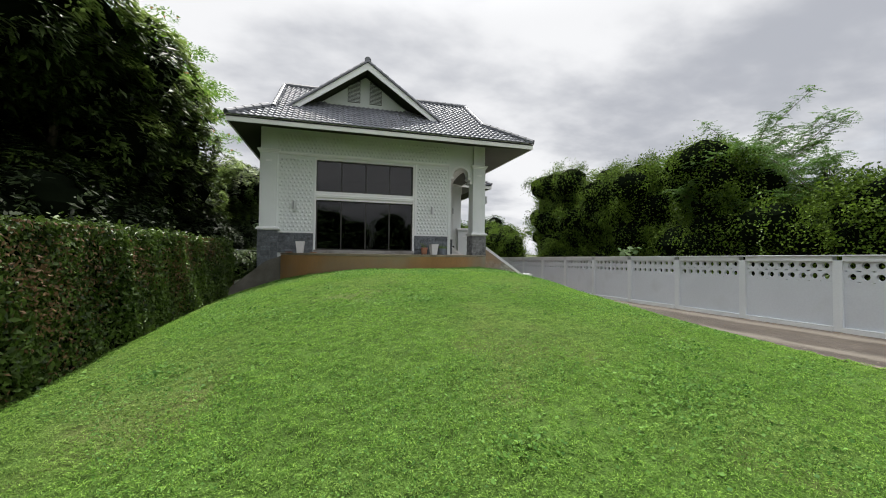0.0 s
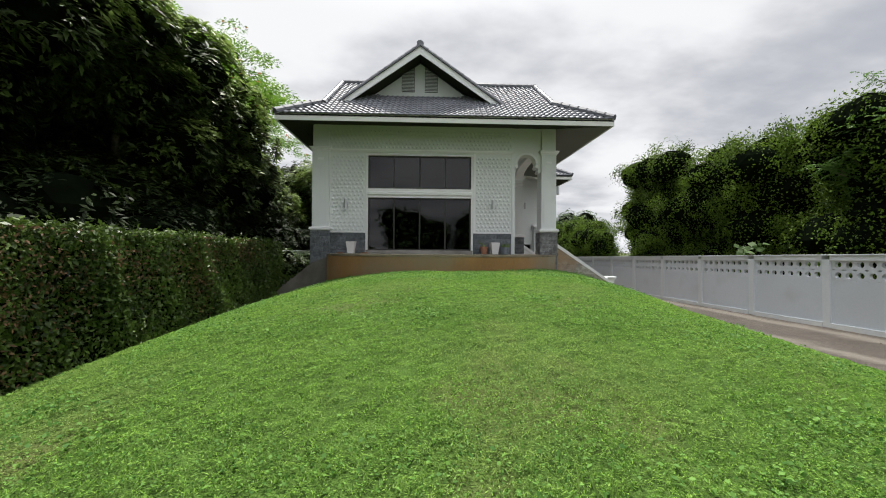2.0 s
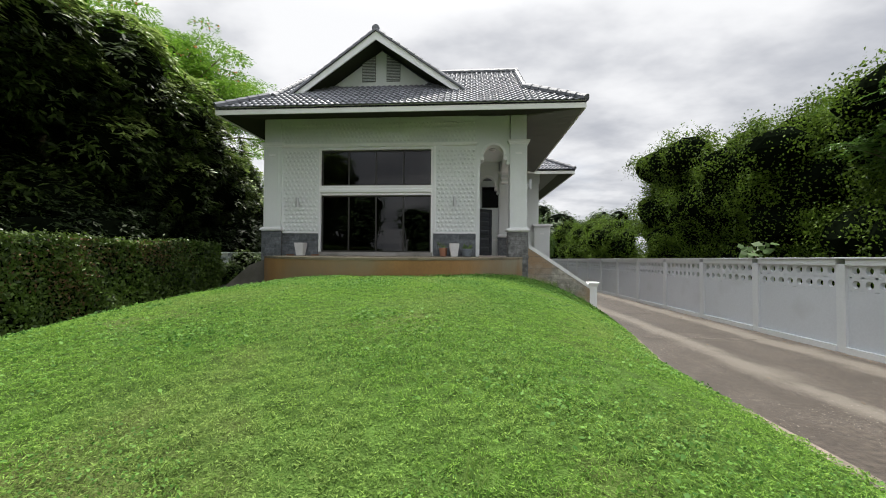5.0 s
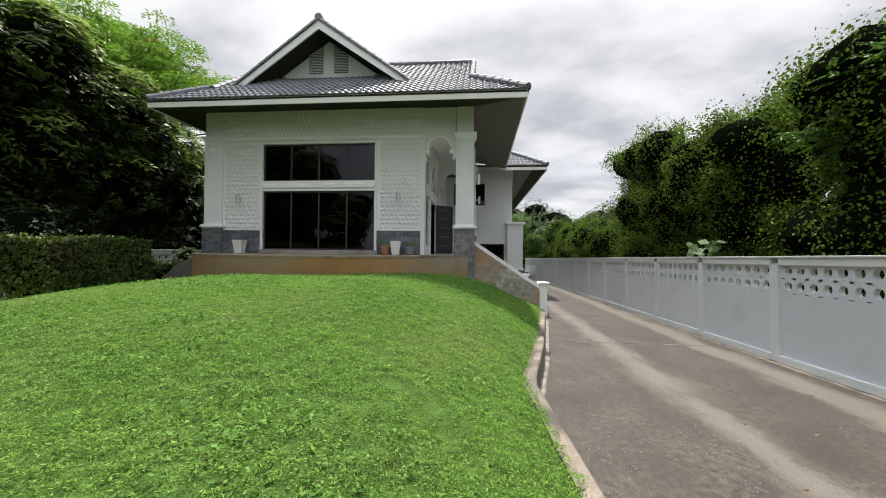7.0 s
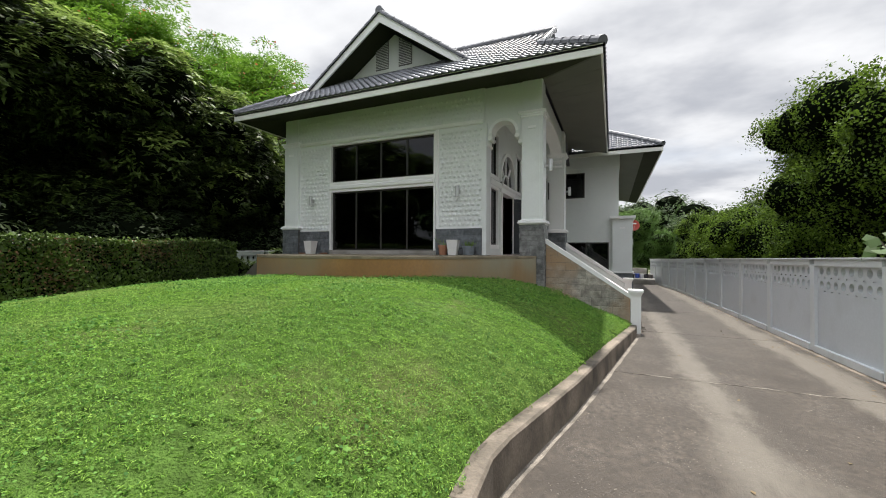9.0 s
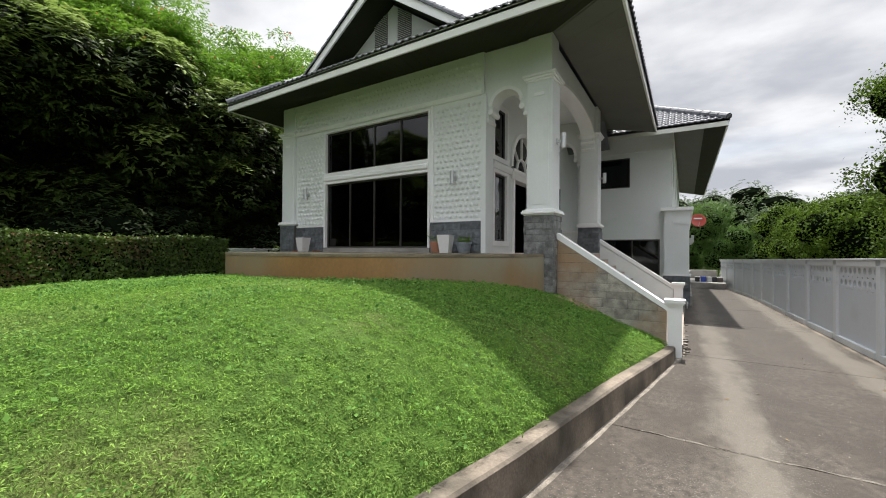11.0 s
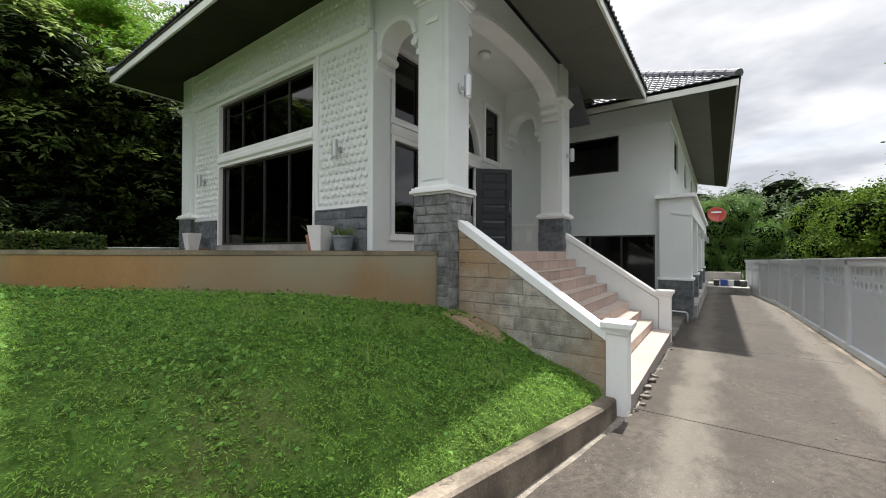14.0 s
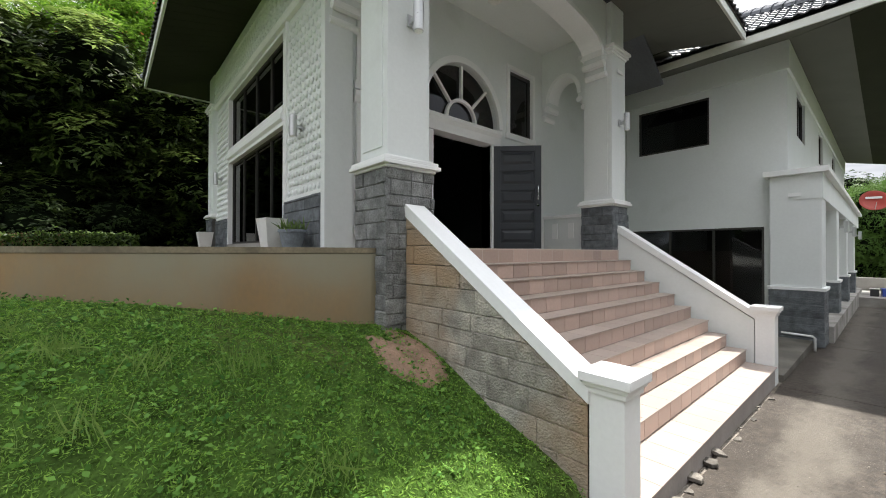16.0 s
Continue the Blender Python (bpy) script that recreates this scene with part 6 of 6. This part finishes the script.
def spiky(parent, n, length, rng, z, spread=0.1):
    for _ in range(n):
        a, tilt = rng.uniform(0, math.tau), rng.uniform(0.1, 0.9)
        ln = length * rng.uniform(0.6, 1.1)
        bm = bmesh.new()
        base = Vector((rng.uniform(-spread, spread), rng.uniform(-spread, spread), z))
        d = Vector((math.cos(a) * math.sin(tilt), math.sin(a) * math.sin(tilt), math.cos(tilt)))
        s = d.cross(Vector((0, 0, 1))).normalized() * 0.012
        t1 = base + d * ln * 0.55
        t2 = base + d * ln + Vector((0, 0, -0.12 * ln))
        vs = [bm.verts.new(v) for v in (base - s, base + s, t1 + s * 0.8, t2, t1 - s * 0.8)]
        bm.faces.new(vs)
        part("leaf", bm, POT_LEAF, parent)


pr = random.Random(8)
square_pot(-1.18, 14.40)
wp = square_pot(3.64, 14.38, rot=8)
tp = round_pot(3.30, 14.50, 0.13, 0.26, TERRA, "terracotta flower pot with sparse spiky plant")
spiky(tp, 9, 0.35, pr, 0.22, 0.05)
bp_ = round_pot(4.02, 14.52, 0.17, 0.24, BLUE_POT, "blue-grey round pot with pale grassy plant")
spiky(bp_, 40, 0.24, pr, 0.2, 0.13)
for x, y in ((-1.55, 14.45), (-0.75, 14.5)):
    sa = thing("saucer", "flat terracotta saucer on the terrace floor", "saucer", "terracotta saucers")
    part("dish", lathe(bmesh.new(), [(0.10, 0.0), (0.13, 0.035), (0.12, 0.035), (0.095, 0.012)], 20), TERRA, sa)
    sa.matrix_basis = pose(x, y, FLOOR)

# low panelled parapet closing the porch's far side
par = part("porch_parapet", boxed(WX + 0.002, 5.33, 19.62, 19.78, FLOOR, 2.36), WHITE, house)
part("parapet_cap", boxed(WX + 0.002, 5.33, 19.58, 19.82, 2.36, 2.42, 0.006), TRIM, par)
for u in (4.62, 4.98):
    part("inset_panel", boxed(u - 0.06, u + 0.06, 19.605, 19.62, 1.95, 2.25), TRIM, par)

# white pilaster at the front corner and window beyond the porch arch
part("pilaster", boxed(4.302, 4.42, WY - 0.03, WY + 0.36, FLOOR, 5.22, 0.006), WHITE, house)

# ---- satellite dish, far yard ----
RED = mat("red_dish_paint", (0.50, 0.07, 0.05), 0.5, 0.1, 3, 40, 0.05)
dish = thing("satellite_dish", "red satellite dish on a bracket at the wing's end", "satellite dish")
part("reflector", lathe(bmesh.new(), [(0.02, 0.0), (0.2, 0.02), (0.4, 0.08), (0.55, 0.155), (0.56, 0.15), (0.4, 0.065), (0.2, 0.005), (0.02, -0.015)], 28), RED, dish, "red dish", True)
part("arm", tube(bmesh.new(), [(0, 0, -0.02), (0.0, 0.3, -0.15), (-0.35, 0.35, -0.2)], 0.025, 0.025), METAL, dish)
part("label_bar", boxed(-0.3, 0.3, 0.12, 0.24, 0.085, 0.10), LAMP_GLASS, dish, "white label strip on the dish")
part("feed_arm", tube(bmesh.new(), [(0, -0.5, 0.12), (0, -0.25, 0.5)], 0.015, 0.012), METAL, dish)
dish.matrix_basis = pose(8.75, 34.6, 3.62, 72, 0, 12) @ Matrix.Scale(0.72, 4)
# bins and a low wall at the end of the drive
part_ = tagged(part("end_wall", boxed(5.0, 9.9, 38.6, 38.9, -0.7, 0.55, 0.01), CONCRETE), "low grey concrete wall closing the driveway's end", "wall", kind="structure")
tagged(part("end_step", boxed(7.6, 10.1, 34.4, 38.6, -0.7, -0.02, 0.01), CONCRETE), "pale raised concrete pad at the drive's end", "pad", kind="structure")
BIN_COL = [(0.03, 0.03, 0.035), (0.05, 0.10, 0.45), (0.55, 0.56, 0.58), (0.04, 0.04, 0.05), (0.12, 0.11, 0.10)]
for i, (x, c) in enumerate(zip((8.75, 9.05, 9.33, 9.6, 9.85), BIN_COL)):
    bmat = mat("crate_plastic", c, 0.5, 0.1, 4, 40, 0.03)
    q = thing("crate", "plastic storage crate at the end of the drive", "crate", "crates at the drive's end")
    part("tub", boxed(-0.12, 0.12, -0.16, 0.16, 0, 0.28, 0.02), bmat, q)
    part("lid", boxed(-0.135, 0.135, -0.175, 0.175, 0.281, 0.31, 0.008), bmat if i % 2 else LAMP_GLASS, q)
    q.matrix_basis = pose(x, 35.4 + 0.1 * (i % 2), -0.02, 0, 0, 7 * i)

# drain pipe by the pillar foot
pipe = thing("drain_pipe", "thin white drain pipe bent to the ground by the pillar", "pipe")
part("pipe_run", tube(bmesh.new(), [(7.7, 22.7, 0.12), (8.15, 22.72, 0.1), (8.18, 22.72, 0.07), (8.18, 22.72, -0.2)], 0.02, 0.02), TRIM, pipe, smooth=True)
tagged(part("stair_side_plinth", boxed(7.5, 8.12, 19.85, 23.1, -0.5, -0.04, 0.01), FLANK), "worn concrete plinth beside the stairs", "plinth", kind="structure")
# gutter strip along the fence foot
bm = bmesh.new()
prev = None
for k in range(50):
    y = -10 + k
    ring = [bm.verts.new((fence_x(y) + o, y, drive_z(y) + h)) for o, h in ((-0.17, -0.012), (-0.08, -0.03), (0.02, -0.01))]
    if prev:
        for i in range(2):
            bm.faces.new((prev[i], prev[i + 1], ring[i + 1], ring[i]))
    prev = ring
tagged(part("gutter", bm, KERB), "mossy dirt gutter along the fence foot", "gutter", kind="structure")

# broken concrete along the bottom step
RUBBLE = mat("pale_broken_concrete", (0.15, 0.135, 0.115), 0.9, 0.4, 12, 70, 0.7, obj_var=0.35)
for k in range(13):
    y = 15.2 + (k / 13) ** 1.5 * 4.0 + pr.uniform(-0.08, 0.08)
    s = pr.choice((0.018, 0.026, 0.034, 0.05))
    bm = bmesh.new()
    n = pr.randint(4, 6)
    ring = [(s * pr.uniform(0.6, 1.5) * math.cos(a * math.tau / n), s * pr.uniform(0.9, 2.2) * math.sin(a * math.tau / n)) for a in range(n)]
    prism(bm, ring, "z", -s * 0.3, s * 0.3)
    bmesh.ops.bevel(bm, geom=list(bm.edges), offset=s * 0.06, segments=1, affect="EDGES")
    ch = tagged(part("rubble_chunk", bm, RUBBLE), "broken chunk of pale concrete by the bottom step", "rubble", "rubble along the step")
    ch.matrix_basis = pose(8.10 + pr.uniform(-0.02, 0.06), y, drive_z(y) + s * 0.28, pr.uniform(-14, 14), pr.uniform(-16, 16), pr.uniform(0, 180))
# small cover plates near the tops of the columns
for x, y, rz in ((5.615, 14.747, 0), (-2.29, 14.687, 0), (5.893, 19.72, 90), (7.85, 23.205, 0)):
    z = 4.95 if y < 23 else 2.85
    pl = thing("cover_plate", "small white cover plate on the column", "cover plate", "column cover plates")
    part("plate", boxed(-0.10, 0.10, -0.012, 0.0, -0.035, 0.035, 0.004), TRIM, pl)
    part("lip", boxed(-0.10, 0.10, -0.022, -0.012, -0.035, -0.025, 0.002), TRIM, pl)
    pl.matrix_basis = pose(x, y, z, 0, 0, rz)

# loose grit and fallen leaves on the drive
GRIT = mat("pale_grit", (0.20, 0.175, 0.145), 0.9, 0.3, 9, 60, 0.3, island=0.5)
gr = np.random.default_rng(41)
gx = np.concatenate([gr.uniform(6.9, 8.5, 2600), gr.uniform(7.2, 10.8, 2200)])
gy = np.concatenate([gr.uniform(3.0, 11.0, 2600), gr.uniform(1.5, 18.0, 2200)])
vs, fs = [], []
for x, y in zip(gx, gy):
    if (y < 14.9 and x < kerb_x(y) + 0.12) or (y >= 14.9 and x < 8.2) or noise.noise((x * 1.3, y * 0.9, 2.0)) < -0.05:
        continue
    s, a, o = gr.uniform(0.003, 0.008), gr.uniform(0, 2.1), len(vs)
    z = drive_z(y)
    for k in range(3):
        vs.append((x + s * 1.4 * math.cos(a + k * 2.1), y + s * 1.4 * math.sin(a + k * 2.1), z - 0.001))
    vs.append((x + s * 0.2, y, z + s * 0.9))
    fs += [(o, o + 1, o + 3), (o + 1, o + 2, o + 3), (o + 2, o, o + 3)]
me = bpy.data.meshes.new("grit")
me.from_pydata(vs, [], fs)
me.materials.append(GRIT)
tagged(new("grit", me), "loose pale grit scattered on the driveway", "grit", kind="stuff")
DRYLEAF = leafy("fallen_leaf", (0.10, 0.06, 0.03), (0.26, 0.20, 0.11), 0.8, 0.2)
ly = gr.uniform(2.0, 24.0, 190)
lx = np.where(gr.random(190) < 0.75, np.array([fence_x(y) for y in ly]) - 0.2 - gr.exponential(0.10, 190), gr.uniform(8.4, 10.8, 190))
tagged(leaves("fallen_leaves", np.column_stack([lx, ly, [drive_z(y) + 0.008 for y in ly]]), np.tile((0.0, 0.0, 1.0), (190, 1)), 0.055, DRYLEAF, None, gr, 0.5, droop=0.1, jitter=0.15), "dry brown leaves fallen along the drive edge", "leaves", kind="stuff")

# ---- grass ----
rng = np.random.default_rng(77)


def ripple(x, y, size, seed):
    """Soft random field over the plan, about -1 to 1, with features of that size."""
    r = np.random.default_rng(seed)
    f = np.zeros(len(x))
    for _ in range(9):
        a, k = r.uniform(0, math.tau), math.tau / size * r.uniform(0.6, 1.5)
        f += np.sin((x * math.cos(a) + y * math.sin(a)) * k + r.uniform(0, math.tau))
    return f / 3.2


def on_lawn(n, x0, x1, y0, y1):
    x, y = rng.uniform(x0, x1, n), rng.uniform(y0, y1, n)
    z, kx = lawn_many(x, y)
    ok = (x < kx - 0.10 + 0.035 * np.sin(y * 9) * np.sin(y * 23)) & ((x - TCX) ** 2 + (y - TCY) ** 2 > (TR + 0.02) ** 2) & (y < 14.93)
    return np.stack([x, y, z], 1)[ok]


def blades(name, pts, length, material, label, lean=0.5, ratio=0.16):
    n = len(pts)
    up = np.tile((0.0, 0.0, 1.6), (n, 1)) + rng.normal(0, lean, (n, 3))
    side = rng.normal(0, 1, (n, 3)) * (1, 1, 0.15)
    ob = leaves(name, pts + (0, 0, length * 0.32), side, length, material, None, rng, ratio, droop=0.0, jitter=0.1, up=up)
    return tagged(ob, label, "grass", kind="stuff")


def turf(n, area, length, ratio, label):
    """Matted creeping grass: short blades lying every way, in small cushions with gaps between them."""
    p = on_lawn(n, *area)
    tuft = ripple(p[:, 0], p[:, 1], 0.16, 5) + 0.6 * ripple(p[:, 0], p[:, 1], 0.45, 6)
    keep = rng.random(len(p)) < np.clip(0.80 + 0.55 * tuft, 0.22, 1.0)
    p, tuft = p[keep], tuft[keep]
    m = len(p)
    p[:, 2] += rng.random(m) * 0.014 + 0.013 * np.clip(tuft + 0.4, 0, 1.8) + 0.004
    nrm = np.tile((0.0, 0.0, 0.75), (m, 1)) + rng.normal(0, 0.55, (m, 3))
    d = rng.normal(0, 1, (m, 3)) * (1, 1, 0.55) + (0, 0, 0.45)
    ob = leaves("grass", p, nrm, length, GRASS, None, rng, ratio, droop=0.0, jitter=0.25, up=d * 2)
    return tagged(ob, label, "grass", kind="stuff")


turf(1150000, (-3.3, 8.0, -1.0, 14.95), 0.027, 0.24, "short matted bright green lawn grass")
blades("grass", on_lawn(90000, -3.3, 8.0, -1.0, 14.95), 0.034, GRASS, "upright blades among the lawn grass", 1.0, 0.16)
# broad-leaved weeds in patches
wr = random.Random(12)
PATCH = [(3.75, 5.9), (6.2, 6.6), (6.1, 7.1), (2.1, 3.6), (3.0, 2.8), (3.6, 3.1), (4.4, 4.0), (1.4, 2.6), (3.7, 6.8), (5.5, 5.0), (4.0, 9.5), (5.5, 10.6), (5.7, 12.0), (6.0, 13.9), (5.6, 14.2), (6.5, 14.3), (6.9, 14.4), (7.2, 14.3)]
PATCH += [(wr.uniform(-2, 6.5), wr.uniform(1.5, 13)) for _ in range(60)] + [(wr.uniform(2.5, 7.4), wr.uniform(9.5, 14.6)) for _ in range(45)]
pp = []
for cx, cy in PATCH:
    k = wr.randint(60, 200)
    r = wr.uniform(0.15, 0.5)
    xy = rng.normal(0, r, (k, 2)) * (1.3, 0.8) + (cx, cy)
    z, kx = lawn_many(xy[:, 0], xy[:, 1])
    ok = (xy[:, 0] < kx - 0.15) & ((xy[:, 0] - TCX) ** 2 + (xy[:, 1] - TCY) ** 2 > (TR + 0.05) ** 2) & (xy[:, 1] < 14.9)
    pp.append(np.column_stack([xy, z + rng.uniform(0.01, 0.07, k)])[ok])
pp = np.concatenate(pp)
tagged(leaves("weeds", pp, np.tile((0.0, 0.0, 1.0), (len(pp), 1)), 0.036, WEED, None, rng, 0.7, jitter=0.5), "broad-leaved weeds growing in patches in the lawn", "weeds", kind="stuff")
cl_ = on_lawn(120000, -2.5, 7.5, 0.0, 14.9)
keep = np.array([noise.noise((p[0] * 0.7, p[1] * 0.7, 3.0)) > 0.02 for p in cl_])
cl_ = cl_[keep]
tagged(leaves("clover", cl_ + (0, 0, 0.04), np.tile((0.0, 0.0, 1.0), (len(cl_), 1)), 0.019, WEED, None, rng, 0.8, jitter=0.6), "small round-leaved clover among the grass", "clover", kind="stuff")
# long tufts
for x, y, k in ((5.95, 12.5, 60), (6.2, 12.9, 40), (6.35, 13.4, 60), (5.6, 12.2, 40), (6.6, 12.6, 30), (7.2, 13.6, 40), (4.2, 4.6, 20), (2.4, 3.4, 14)):
    z = lawn_z(x, y)
    pt = np.column_stack([rng.normal(x, 0.09, k), rng.normal(y, 0.09, k), np.full(k, z)])
    blades("grass_tuft", pt, 0.20, TUFT, "tuft of long pale grass in the lawn", 0.8, 0.04)
# bare soil beside the stair wall
bm = bmesh.new()
rings = []
for r in (1.0, 0.88, 0.75, 0.62, 0.5, 0.37, 0.22, 0.08):
    rings.append([])
    for a in np.linspace(0, math.tau, 25)[:-1]:
        q = r * (1 + 0.25 * noise.noise((math.cos(a) * 1.5, math.sin(a) * 1.5, 5)))
        x, y = 6.32 + 0.62 * q * math.cos(a), 14.62 + 0.38 * q * math.sin(a)
        rings[-1].append(bm.verts.new((x, min(y, 14.94), lawn_z(x, y) + (0.055 - 0.10 * r * r) + 0.05 * noise.noise((x * 4, y * 4, 0)) + 0.03 * noise.noise((x * 13, y * 13, 0)))))
for q, w in zip(rings, rings[1:]):
    for k in range(24):
        bm.faces.new((q[k], q[(k + 1) % 24], w[(k + 1) % 24], w[k]))
bm.faces.new(rings[-1])
tagged(part("soil_mound", bm, SOIL, smooth=True), "bare reddish soil heaped against the stair wall", "soil", kind="stuff")
